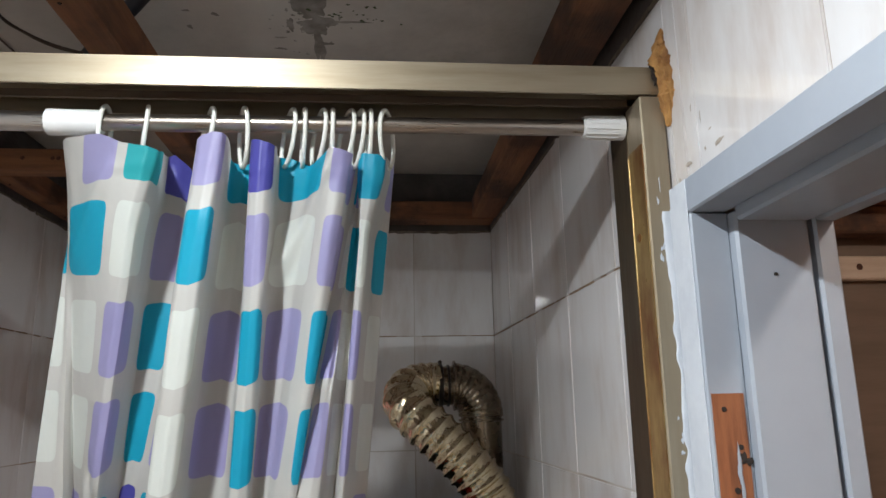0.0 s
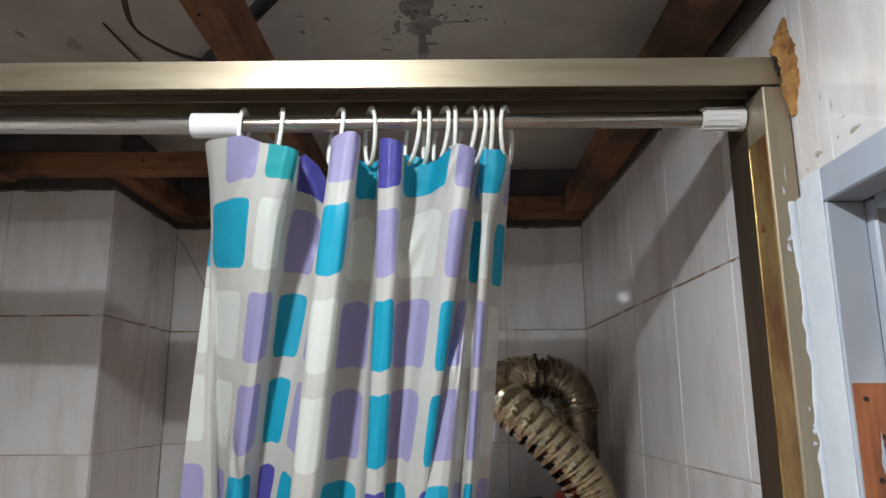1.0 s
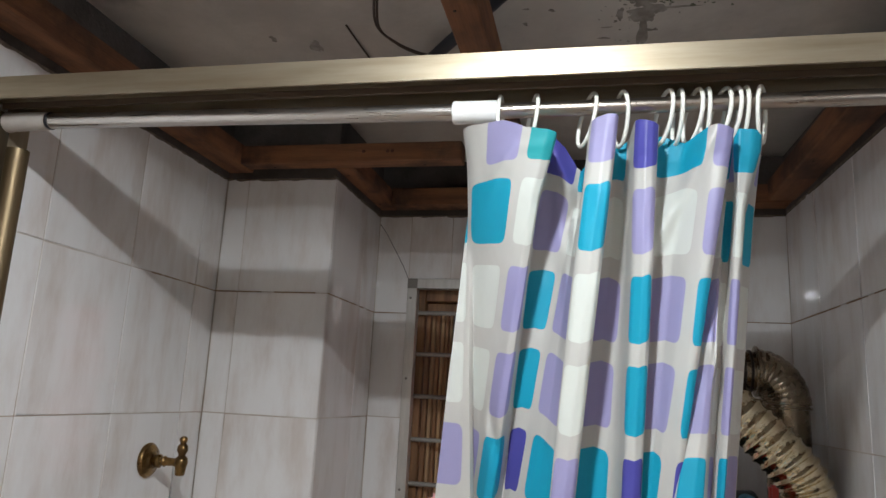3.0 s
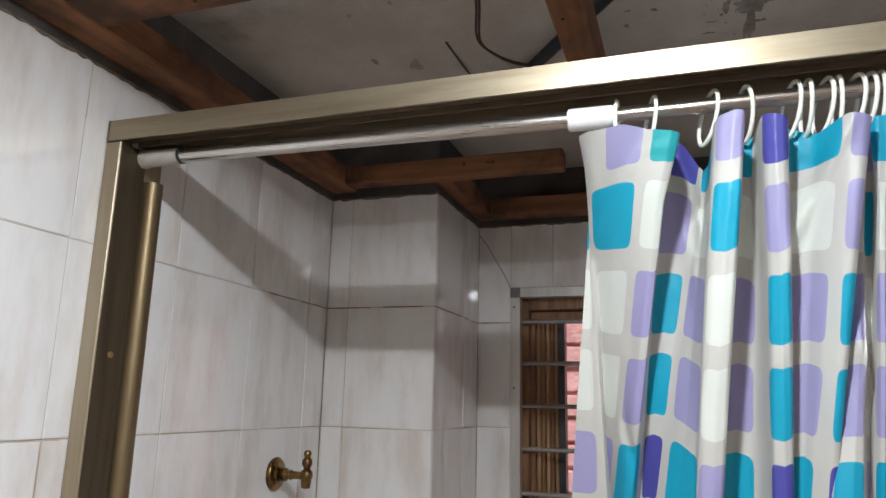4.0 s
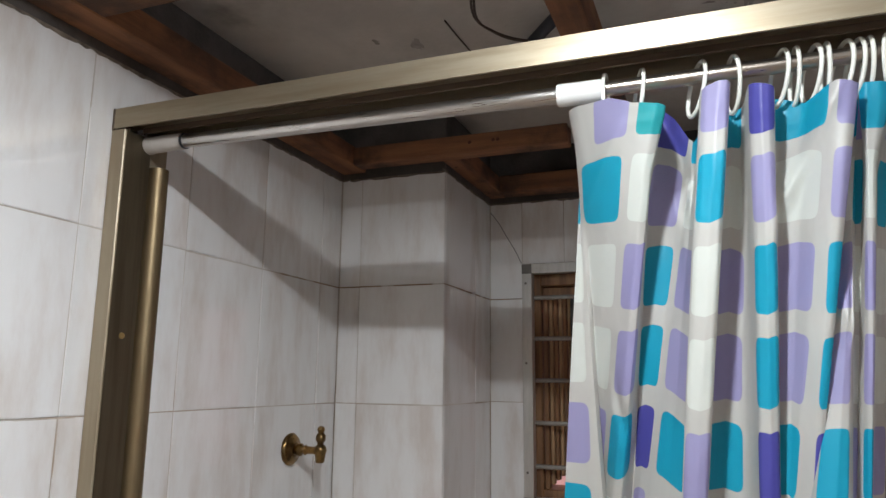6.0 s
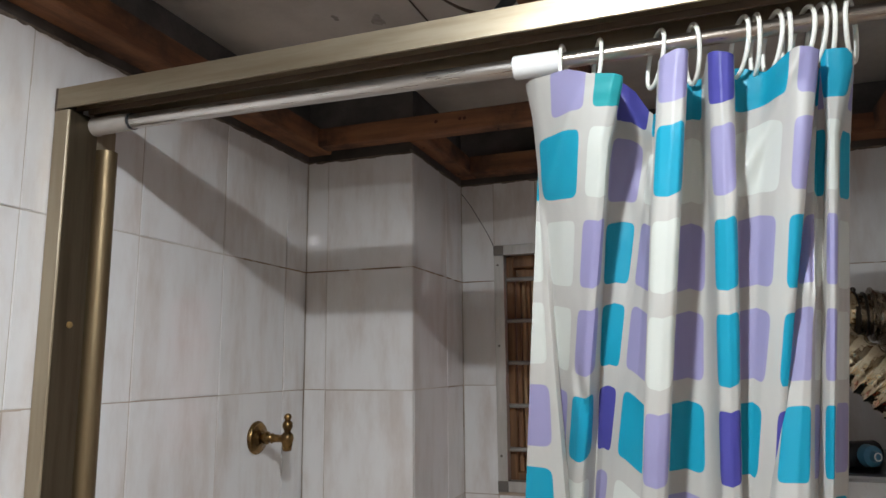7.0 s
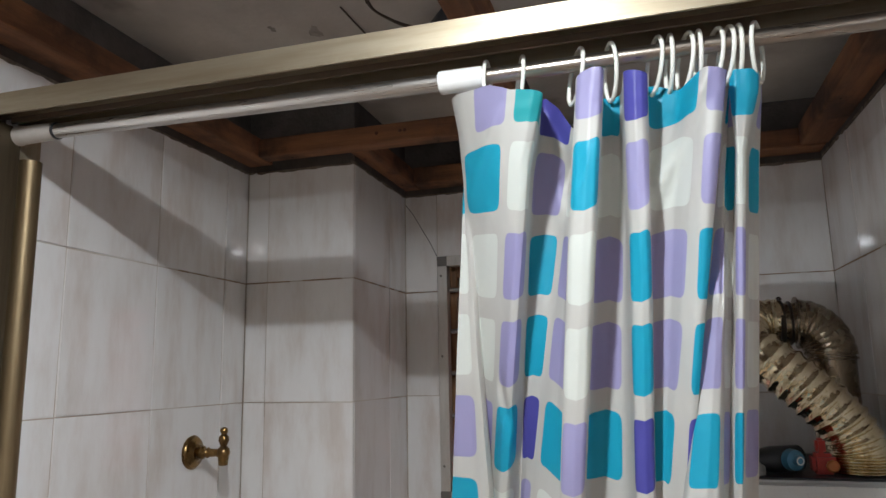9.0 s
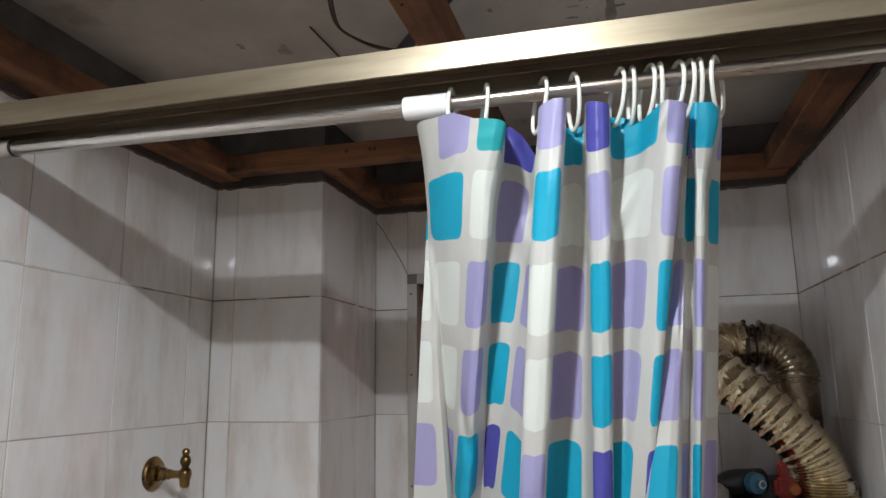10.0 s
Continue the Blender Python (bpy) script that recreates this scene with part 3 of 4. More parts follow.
# ---- curtain ----
# plan of the folds: print column, y at 2.0 m and at 1.7 m, x at 2.0 m and at 1.7 m
LEADING = [(-0.55, 0.072, 0.108, 0.854, 0.825), (-0.1, 0.074, 0.104, 0.855, 0.854), (0.0, 0.07, 0.096, 0.856, 0.867), (0.05, 0.07, 0.1, 0.858, 0.874), (0.1, 0.062, 0.129, 0.863, 0.867),
           (0.5, 0.028, 0.127, 0.898, 0.868), (0.9, 0.007, 0.115, 0.924, 0.879), (1.1, -0.0, 0.101, 0.938, 0.889), (1.5, -0.009, 0.079, 0.956, 0.906), (1.75, -0.003, 0.077, 0.966, 0.919)]
VALLEY = [(1.87, 0.031, 0.101, 0.962, 0.919), (2.0, 0.079, 0.134, 0.954, 0.921), (2.1, 0.101, 0.139, 0.954, 0.923), (2.5, 0.11, 0.128, 0.977, 0.936),
          (2.9, 0.109, 0.118, 0.999, 0.95), (3.1, 0.106, 0.106, 1.008, 0.961), (3.5, 0.093, 0.084, 1.018, 0.98), (3.9, 0.041, 0.05, 1.025, 0.998)]
FIRST_PLEAT = [(4.03, -0.022, 0.004, 1.025, 0.996), (4.2, -0.036, -0.006, 1.033, 1.003), (4.5, -0.042, -0.012, 1.048, 1.017), (4.8, -0.04, -0.009, 1.06, 1.029), (4.97, -0.022, 0.006, 1.064, 1.033),
               (5.03, 0.02, 0.04, 1.06, 1.03), (5.1, 0.064, 0.078, 1.051, 1.023), (5.2, 0.074, 0.086, 1.057, 1.029), (5.5, 0.078, 0.088, 1.070, 1.048), (5.9, 0.073, 0.08, 1.084, 1.067)]
SECOND_PLEAT = [(6.0, 0.061, 0.068, 1.091, 1.079), (6.05, 0.008, 0.03, 1.093, 1.084), (6.2, -0.003, 0.02, 1.098, 1.086), (6.5, -0.01, 0.014, 1.109, 1.098), (6.8, -0.007, 0.018, 1.119, 1.107),
                (6.95, 0.008, 0.03, 1.127, 1.111), (7.05, 0.055, 0.058, 1.118, 1.104), (7.2, 0.066, 0.066, 1.132, 1.108), (7.5, 0.054, 0.058, 1.158, 1.126), (7.9, 0.016, 0.047, 1.178, 1.136)]
THIRD_PLEAT = [(8.1, 0.0, 0.036, 1.19, 1.155), (8.3, -0.003, 0.037, 1.202, 1.16), (8.5, 0.009, 0.041, 1.212, 1.165), (8.62, 0.039, 0.053, 1.206, 1.157), (8.8, 0.064, 0.06, 1.208, 1.157), (9.1, 0.065, 0.045, 1.216, 1.163),
               (9.5, 0.062, 0.038, 1.222, 1.181), (9.9, 0.068, 0.044, 1.222, 1.191), (10.1, 0.076, 0.056, 1.221, 1.196), (10.5, 0.086, 0.077, 1.227, 1.2), (10.9, 0.084, 0.086, 1.236, 1.206)]
TRAILING = [(11.05, 0.054, 0.073, 1.234, 1.209), (11.3, 0.041, 0.065, 1.235, 1.213), (11.7, 0.041, 0.063, 1.241, 1.218), (11.9, 0.05, 0.069, 1.247, 1.221),
            (12.0, 0.082, 0.1, 1.252, 1.225), (12.2, 0.104, 0.122, 1.257, 1.231), (12.6, 0.116, 0.134, 1.265, 1.239), (12.95, 0.124, 0.142, 1.273, 1.248)]
PLAN = np.array(LEADING + VALLEY + FIRST_PLEAT + SECOND_PLEAT + THIRD_PLEAT + TRAILING)
U0, U1 = -0.55, 12.95
# P is the lilac L with the folds' shade put into its colour
INKS = {"T": (0.012, 0.41, 0.60), "L": (0.42, 0.39, 0.64), "P": (0.40, 0.365, 0.62), "N": (0.10, 0.095, 0.43), "W": (0.80, 0.82, 0.76), "G": (0.03, 0.42, 0.45)}
# colour of each patch, column by column, from the hem downwards; the first word is the leading border
PRINT = ("LTWWLTW", "LTWWLTW", "GWLLTWL", "NPTTNLT", "TWLLTWL", "LTWWLTN", "TWPPTLT", "NLTTNTL", "TWLLTWT", "PLTTNLW", "TWPLTTL", "LTWWLTN", "TWLLTTL", "LTWWLTN")
HEM_TOP = ((-0.55, 2.1531), (0.0, 2.1452), (0.3, 2.1372), (0.6, 2.1313), (1.0, 2.1153), (1.75, 2.1074), (2.0, 2.1265), (2.2, 2.1365), (2.5, 2.1245), (2.9, 2.0956), (3.2, 2.0886), (3.6, 2.0954), (4.0, 2.1192), (4.5, 2.1255),
           (4.95, 2.1242), (5.2, 2.1212), (5.5, 2.1195), (5.9, 2.1231), (6.05, 2.1312), (6.9, 2.1229), (7.2, 2.1283), (7.5, 2.1134), (7.9, 2.1208), (8.4, 2.1143), (9.0, 2.1168), (10.5, 2.1153), (11.1, 2.1275), (11.9, 2.125), (12.95, 2.1411))
# the rows of the print ride up where the cloth hangs further back
RIDE = ((-0.55, 0.0367), (0.0, 0.0348), (1.0, 0.0229), (1.6, 0.0169), (2.1, 0.031), (2.5, 0.034), (3.3, 0.0252), (4.0, 0.0061),
        (4.5, 0.0023), (5.5, 0.0175), (6.1, 0.0082), (6.5, 0.0043), (7.5, 0.0175), (8.2, 0.0061), (9.5, 0.013), (12.95, 0.0125))
# sideways spread of the hem between the rings
SPREAD = ((0.9, 0.0), (1.75, 0.011), (2.1, 0.010), (3.2, 0.0), (10.9, 0.0), (11.1, -0.010), (11.9, 0.015), (12.2, 0.013), (12.95, 0.0))
CELL_Z0, CELL_H = 2.159, 0.119


def table(rows, u):
    return float(np.interp(u, [r[0] for r in rows], [r[1] for r in rows]))


def fold_at(u, z):
    """The fold's plan at a height, rounded by averaging a short stretch of cloth."""
    f = (2.0 - max(1.45, z)) / 0.3
    at = np.clip(u + np.array((-0.05, -0.025, 0.0, 0.025, 0.05)), U0, U1)
    ya, yb, xa, xb = (np.interp(at, PLAN[:, 0], PLAN[:, k]).mean() for k in (1, 2, 3, 4))
    g = min(1.0, max(0.0, (z - 2.02) / 0.08))
    # drawn in towards the rod at the hem
    y = ya + (yb - ya) * f
    return float(xa + (xb - xa) * f + g * table(SPREAD, u)), float(y + g * (0.85 * y + 0.004 - y))


def build_curtain():
    t = thing("shower_curtain", (0, 0, 0), "cream vinyl shower curtain printed with turquoise, lilac and white patches", "shower curtain")
    per, rows, z_end = 24, 130, 0.62
    i0, i1 = round(U0 * per), round(U1 * per)
    bm = bmesh.new()
    uvl = bm.loops.layers.uv.new("cells")
    ink = bm.loops.layers.float_color.new("ink")
    grid = {}
    for i in range(i0, i1 + 1):
        u = i / per
        top = table(HEM_TOP, u)
        line = []
        for j in range(rows + 1):
            f = (j / rows) ** 1.5
            z = top + (z_end - top) * f
            d = 2.12 - z
            x, y = fold_at(u, z)
            # welded hem, a little thicker than the cloth below it
            y -= 0.0008 * (1 + math.tanh((z - 2.083) * 450))
            y += 0.005 * noise.noise(Vector((u * 0.9, z * 4.1, 1.7))) * min(1, max(0, d) * 5)
            x += 0.003 * noise.noise(Vector((u * 0.5, z * 2.3, 8.1))) * min(1, max(0, d) * 5)
            # creases slanting down from the eyelets and pinches lower down
            for ua, za, ub, zb, amp, wid in ((7.95, 2.095, 7.05, 1.955, -0.016, 0.15), (2.3, 2.11, 3.45, 1.985, -0.014, 0.18), (0.72, 2.075, 0.15, 1.99, -0.006, 0.12), (9.3, 1.83, 10.2, 1.80, -0.012, 0.20),
                                             (3.0, 2.02, 3.8, 2.05, 0.016, 0.22), (1.2, 1.72, 1.75, 1.66, 0.010, 0.12), (2.9, 1.98, 3.6, 1.90, -0.008, 0.2), (10.2, 1.95, 10.0, 1.82, -0.008, 0.15)):
                t0 = ((u - ua) * (ub - ua) + (z - za) * (zb - za) * 64) / ((ub - ua) ** 2 + (zb - za) ** 2 * 64)
                if -0.3 < t0 < 1.3:
                    off = math.hypot(u - ua - t0 * (ub - ua), (z - za - t0 * (zb - za)) * 8)
                    y += amp * math.exp(-(off / wid) ** 2) * min(1, (t0 + 0.3) * 3, (1.3 - t0) * 3)
            y += 0.0015 * noise.noise(Vector((u * 3.0, z * 22.0, 3.3)))
            if u < 0.45:
                # corner of the hem pulled up to the rod
                x -= (0.45 - max(0.0, u)) * 0.012 * max(0, 1 - max(0, d + 0.02) / 0.045)
            line.append(bm.verts.new((x, y, z)))
        grid[i] = line
    for i in range(i0, i1):
        col = i // per
        word = PRINT[col + 1]
        for j in range(rows):
            f = bm.faces.new((grid[i][j], grid[i + 1][j], grid[i + 1][j + 1], grid[i][j + 1]))
            f.smooth = True
            vs = []
            for lp, a, b in zip(f.loops, (i, i + 1, i + 1, i), (j, j, j + 1, j + 1)):
                z, u = grid[a][b].co.z, a / per
                ride = table(RIDE, u)
                # sagging hem drags the upper rows with it
                sag = (table(HEM_TOP, u) - 2.122) * min(1.0, max(0.0, (z - 1.95) / 0.14)) if 2.0 < u < 4.0 else 0.0
                v0 = (CELL_Z0 + ride * min(1.0, max(0.0, (2.13 - z) / 0.08)) + sag * 0.7 - z) / CELL_H
                vs.append(v0)
                wu = 0.035 * noise.noise(Vector((u * 1.3, z * 7, 4.2)))
                wv = 0.02 * noise.noise(Vector((col * 2.7, u * 1.1, z * 3)))
                if col == 0 and v0 < 1:
                    wu -= 0.30 * max(0.0, 1.1 - (u - col))
                lp[uvl].uv = (col + min(0.9999, max(0.0001, u - col + wu)), v0 + wv)
            c = INKS[word[min(20, max(0, int(sum(vs) / 4))) % len(word)]]
            for lp in f.loops:
                lp[ink] = (*c, 1)
    part("cloth", bm, VINYL, t, smooth=True)
    return t


curtain = build_curtain()

# ---- rings ----
def ring_at(x, turn, sway, back=0.012):
    t = thing("curtain_ring", (x, 0, 2.1385), "ivory plastic C-shaped curtain ring on the rod", "curtain ring", "curtain rings", turn=turn)
    pts = []
    for k in range(37):
        a = radians(-70 + 352 * k / 36)
        pts.append(Vector((sway * math.sin(a) * 0.2, (0.022 if back else 0.0165) * math.cos(a) + back * (1 - math.sin(a)), 0.0355 * math.sin(a))))
    t.matrix_world = HUNG @ pose(x, 0, 2.1385, 0, 0, turn)
    part("loop", sweep(bmesh.new(), pts, 0.0030, 10), RING, t, smooth=True)
    return t


for x, turn, sway in ((0.911, -8, 0.0), (0.960, 35, 0.01), (1.040, 48, 0.01), (1.086, 40, -0.02), (1.144, 44, 0.0), (1.160, 18, 0.0), (1.183, 42, 0.0), (1.196, 12, 0.0), (1.219, 46, 0.0), (1.233, 36, 0.0), (1.245, 14, 0.0), (1.262, -40, 0.02)):
    ring_at(x, turn * 0.6, sway, 0.0 if x < 0.93 else 0.012)

# ---- wall valve ----
tap = thing("wall_valve", (0.0, 0.628, 1.556), "aged brass wall valve with a turned tee handle", "valve")
part("escutcheon", turned(bmesh.new(), ((0.0, 0.040), (0.004, 0.041), (0.007, 0.037), (0.010, 0.036), (0.013, 0.028), (0.016, 0.020), (0.018, 0.018)), pose(0, 0, 0, 0, 90), 36), BRASS, tap, smooth=True)
part("spindle", turned(bmesh.new(), ((0.012, 0.012), (0.022, 0.013), (0.026, 0.016), (0.034, 0.016), (0.038, 0.011), (0.044, 0.010), (0.047, 0.013), (0.051, 0.010), (0.072, 0.009), (0.078, 0.012), (0.085, 0.013)), pose(0, 0, 0, 0, 90), 24), BRASS, tap, smooth=True)
part("tee_handle", turned(bmesh.new(), ((-0.030, 0.008), (-0.028, 0.011), (-0.010, 0.013), (0.0, 0.016), (0.010, 0.014), (0.016, 0.008), (0.020, 0.009), (0.028, 0.013), (0.038, 0.012), (0.044, 0.007), (0.047, 0.008), (0.052, 0.010), (0.058, 0.008), (0.061, 0.003)), pose(0.090, 0, 0), 20), BRASS, tap, smooth=True)

# ---- window ----
win = thing("window_1", (0, 0, 0), "grey aluminium window with bars before a varnished wooden shutter", "window", kind="structure")
F = 0.032
fr = part("window_frame", one_box((WX0, D - 0.006, WZ0 + F), (WX0 + F, D + 0.03, WZ1 - F), 0.001), ALU, win)
part("window_frame", one_box((WX1 - F, D - 0.006, WZ0 + F), (WX1, D + 0.03, WZ1 - F), 0.001), ALU, win)
part("window_head", one_box((WX0 + F, D - 0.006, WZ1 - F), (WX1 - F, D + 0.03, WZ1), 0.001), ALU, win)
part("window_sill", one_box((WX0 + F, D - 0.006, WZ0), (WX1 - F, D + 0.03, WZ0 + F), 0.001), ALU, win)
for z0, z1 in ((WZ0, WZ0 + F), (WZ1 - F, WZ1)):
    part("corner_joint", one_box((WX0 - 0.001, D - 0.0055, z0), (WX0 + F - 0.0005, D + 0.03, z1)), ALU_DARK, win)
for z in (2.05, 1.79, 1.45):
    part("rivet", turned(bmesh.new(), ((0, 0.004), (0.0015, 0.003)), pose(WX0 + 0.012, D - 0.006, z, 90), 10), ALU_DARK, fr)
for k in range(5):
    z = 2.005 - 0.1345 * k
    part("bar", sweep(bmesh.new(), [Vector((WX0 + F - 0.002, D + 0.030, z)), Vector((0.7, D + 0.030, z)), Vector((WX1 - F + 0.002, D + 0.030, z))], 0.0072, 12), BAR, win, smooth=True)
sx0 = WX0 + F
part("wood_frame", one_box((sx0 - 0.02, D + 0.050, WZ0), (sx0 + 0.018, D + 0.18, WZ1), 0.003), SASH, win)
part("wood_head", one_box((sx0 + 0.018, D + 0.050, WZ1 - F - 0.035), (WX1, D + 0.18, WZ1), 0.003), SASH, win)
part("wood_sill", one_box((sx0 + 0.018, D + 0.050, WZ0), (WX1, D + 0.18, WZ0 + F + 0.02), 0.003), SASH, win)
part("inner_head", one_box((sx0 + 0.018, D + 0.085, WZ1 - F - 0.065), (WX1, D + 0.15, WZ1 - F - 0.036), 0.002), SASH, win)
for k, (x, y, wd) in enumerate(((0.022, 0.06, 0.014), (0.038, 0.075, 0.011), (0.051, 0.09, 0.011), (0.064, 0.105, 0.010), (0.076, 0.12, 0.010), (0.088, 0.135, 0.010))):
    part("shutter_slat", one_box((sx0 + x, D + y, WZ0 + F + 0.021 + 0.012 * k), (sx0 + x + wd, D + y + 0.03, WZ1 - F - 0.066), 0.002), SLAT if k % 2 else SASH, win)
part("shutter_edge", one_box((sx0 + 0.100, D + 0.125, WZ0 + F + 0.021), (sx0 + 0.122, D + 0.175, WZ1 - F - 0.066), 0.002), BLACK, win)

# ---- flue duct and heater ----
flue = thing("flue_duct", (0, 0, 0), "dull metal stove-pipe elbow clamped to a crinkled foil duct", "duct")
PX, PY, AXIS_Z = 1.532, 1.045, 1.846
part("pipe", sweep(bmesh.new(), [Vector((PX, PY, z)) for z in (1.49, 1.6, 1.772)], 0.0545, 30), DUCT, flue, smooth=True)
elbow = [Vector((PX - 0.074 * (1 - math.cos(a)), PY + 0.006 * math.sin(a / 2), AXIS_Z - 0.082 * (1 - math.sin(a)))) for a in [math.pi / 2 * k / 96 for k in range(97)]]
part("elbow", sweep(bmesh.new(), elbow, lambda i: 0.0575 + 0.0022 * abs(math.sin(i * math.pi / 12)) ** 0.8, 40), DUCT, flue, smooth=True)
for z in (1.755, 1.767):
    part("seam_ring", turned(bmesh.new(), ((-0.004, 0.054), (-0.002, 0.0605), (0.002, 0.0605), (0.004, 0.054)), pose(PX, PY, z), 36), DUCT, flue, smooth=True)
part("flange", turned(bmesh.new(), ((-0.004, 0.054), (-0.002, 0.066), (0.002, 0.066), (0.004, 0.054)), pose(1.462, PY + 0.006, AXIS_Z, 0, 90), 36), DUCT, flue, smooth=True)
part("collar", sweep(bmesh.new(), [Vector((x, PY + 0.006, AXIS_Z)) for x in (1.398, 1.43, 1.464)], 0.0515, 28), DUCT, flue, smooth=True)
clamp = part("clamp", turned(bmesh.new(), ((0.0, 0.053), (0.001, 0.0565), (0.0065, 0.0575), (0.012, 0.0565), (0.013, 0.053)), pose(1.418, PY + 0.006, AXIS_Z, 0, 90), 34), BAND, flue, "blackened band clamp", smooth=True)
part("clamp_screw", one_box((1.419, 1.030, 1.896), (1.428, 1.055, 1.912), 0.002), BAND, clamp)
part("clamp_screw", turned(bmesh.new(), ((0, 0.0035), (0.016, 0.0035), (0.017, 0.005), (0.021, 0.005)), pose(1.4235, 1.012, 1.904, -90), 10), BAND, clamp)
part("clamp_band", turned(bmesh.new(), ((0.0, 0.053), (0.001, 0.0555), (0.006, 0.0555), (0.007, 0.053)), pose(1.442, PY + 0.006, AXIS_Z, 0, 90), 34), BAND, flue, smooth=True)
flex = smooth_path(((1.420, 1.051, 1.852), (1.378, 1.046, 1.850), (1.338, 1.012, 1.834), (1.332, 0.958, 1.796), (1.370, 0.922, 1.755), (1.416, 0.905, 1.712), (1.456, 0.896, 1.672), (1.494, 0.890, 1.630), (1.522, 0.890, 1.590), (1.535, 0.892, 1.555), (1.538, 0.894, 1.528)), 620)
rng = random.Random(7)
facets = [rng.uniform(0, 6.28) for _ in range(40)]
SEG = 96


RIB = 29.0


def hose_radius(i):
    # sharp wire ribs with slack foil between, drawn smooth at the bend
    return 0.0540 + 0.0062 * (0.5 + 0.5 * math.cos(2 * math.pi * i / RIB)) ** 1.6 * (0.35 + 0.65 * min(1.0, i / 170))


def hose_dent(i, k):
    # pleats across each turn of foil
    a = 2 * math.pi * k / SEG
    slack = 0.5 - 0.5 * math.cos(2 * math.pi * i / RIB)
    return slack * (0.0007 * math.sin(21 * a + facets[int(i / RIB) % 40] + 1.5 * math.sin(3 * a)) + 0.0014 * noise.noise(Vector((math.cos(a) * 5, math.sin(a) * 5, i * 0.11)))) + 0.0008 * noise.noise(Vector((math.cos(a) * 8, math.sin(a) * 8, i * 0.2)))


part("flexible_hose", sweep(bmesh.new(), flex, hose_radius, SEG, True, hose_dent), FOIL, flue, "crinkled gold-tinted foil hose", smooth=True)
bm = bmesh.new()
sweep(bm, [Vector((1.538, 0.894, 1.5028 + 0.0008 * k)) for k in range(49)], lambda i: 0.064 + 0.005 * abs(math.sin(i * math.pi / 8)), 40, True, lambda i, k: 0.0009 * noise.noise(Vector((k * 0.9, i * 0.5, 3.0))))
part("bunched_foot", bm, FOIL, flue, smooth=True)

heater = thing("water_heater", (0, 0, 0), "white enamelled wall water heater with a cluttered top", "water heater")
part("casing", one_box((1.26, 0.80, 0.85), (1.60, 1.272, 1.497), 0.012, 3), HEATER, heater)
part("casing_lip", one_box((1.255, 0.796, 1.4972), (1.604, 1.273, 1.5025), 0.002), BLACK, heater, "dark grimy top plate")

bottle = thing("spray_bottle", (1.375, 0.86, 1.532), "black bottle with a blue nozzle lying on the heater", "bottle", turn=28)
part("body", turned(bmesh.new(), ((-0.085, 0.003), (-0.07, 0.010), (-0.045, 0.024), (-0.02, 0.029), (0.05, 0.029), (0.055, 0.02)), pose(0, 0.02, 0.0, 0, 90), 22), BLACK, bottle, smooth=True)
part("nozzle_cap", turned(bmesh.new(), ((0, 0.022), (0.003, 0.024), (0.02, 0.022), (0.024, 0.012), (0.034, 0.010), (0.035, 0.007)), pose(0.005, -0.012, 0.002, 90), 20), BLUE, bottle, smooth=True)
part("nozzle_ring", sweep(bmesh.new(), [Vector((0.005 + 0.008 * math.cos(a), -0.047, 0.002 + 0.008 * math.sin(a))) for a in [k * math.pi / 8 for k in range(17)]], 0.0015, 8), HEATER, bottle, smooth=True)
valve = thing("gas_valve", (1.452, 0.85, 1.535), "red plastic trigger with an orange knob", "valve")
part("body", one_box((-0.024, -0.015, -0.031), (0.024, 0.03, 0.014), 0.008, 2), RED, valve, smooth=False)
part("lever", one_box((-0.014, -0.012, 0.012), (0.006, 0.012, 0.046), 0.005, 2), RED, valve)
part("knob", turned(bmesh.new(), ((0, 0.013), (0.008, 0.014), (0.012, 0.010)), pose(0.014, -0.014, -0.012, 90), 8), ORANGE, valve)
bag = thing("plastic_bag", (1.298, 0.842, 1.5026), "crumpled milky plastic bag on the heater top", "bag")
bm = bmesh.new()
bmesh.ops.create_icosphere(bm, subdivisions=4, radius=1.0)
for v in bm.verts:
    n = v.co.copy()
    k = 1 + 0.16 * noise.noise(n * 2.3) + 0.06 * noise.noise(n * 7.0)
    v.co = Vector((n.x * 0.034 * k, n.y * 0.040 * k, max(0.0, 0.008 + n.z * 0.028 * k)))
part("film", bm, HAZE, bag, smooth=True)
for x, y, lab in ((1.585, 0.93, "dark rubber hose end behind the duct"),):
    t = thing("hose_end", (x, y, 1.5026), lab, "hose")
    part("stub", sweep(bmesh.new(), smooth_path(((-0.01, -0.07, 0.024), (0.0, 0.0, 0.026), (0.005, 0.09, 0.024)), 12), 0.023, 16), BLACK, t, smooth=True)
    part("ferrule", turned(bmesh.new(), ((0, 0.015), (0.012, 0.016), (0.02, 0.011)), pose(-0.01, -0.07, 0.024, 90), 16), STEEL, t, smooth=True)

# ---- sealant and foam round the frame ----
foam = thing("foam_filler", (0, 0, 0), "crusty orange expanding foam beside the frame", "foam", kind="stuff")
bm = bmesh.new()
rings = []
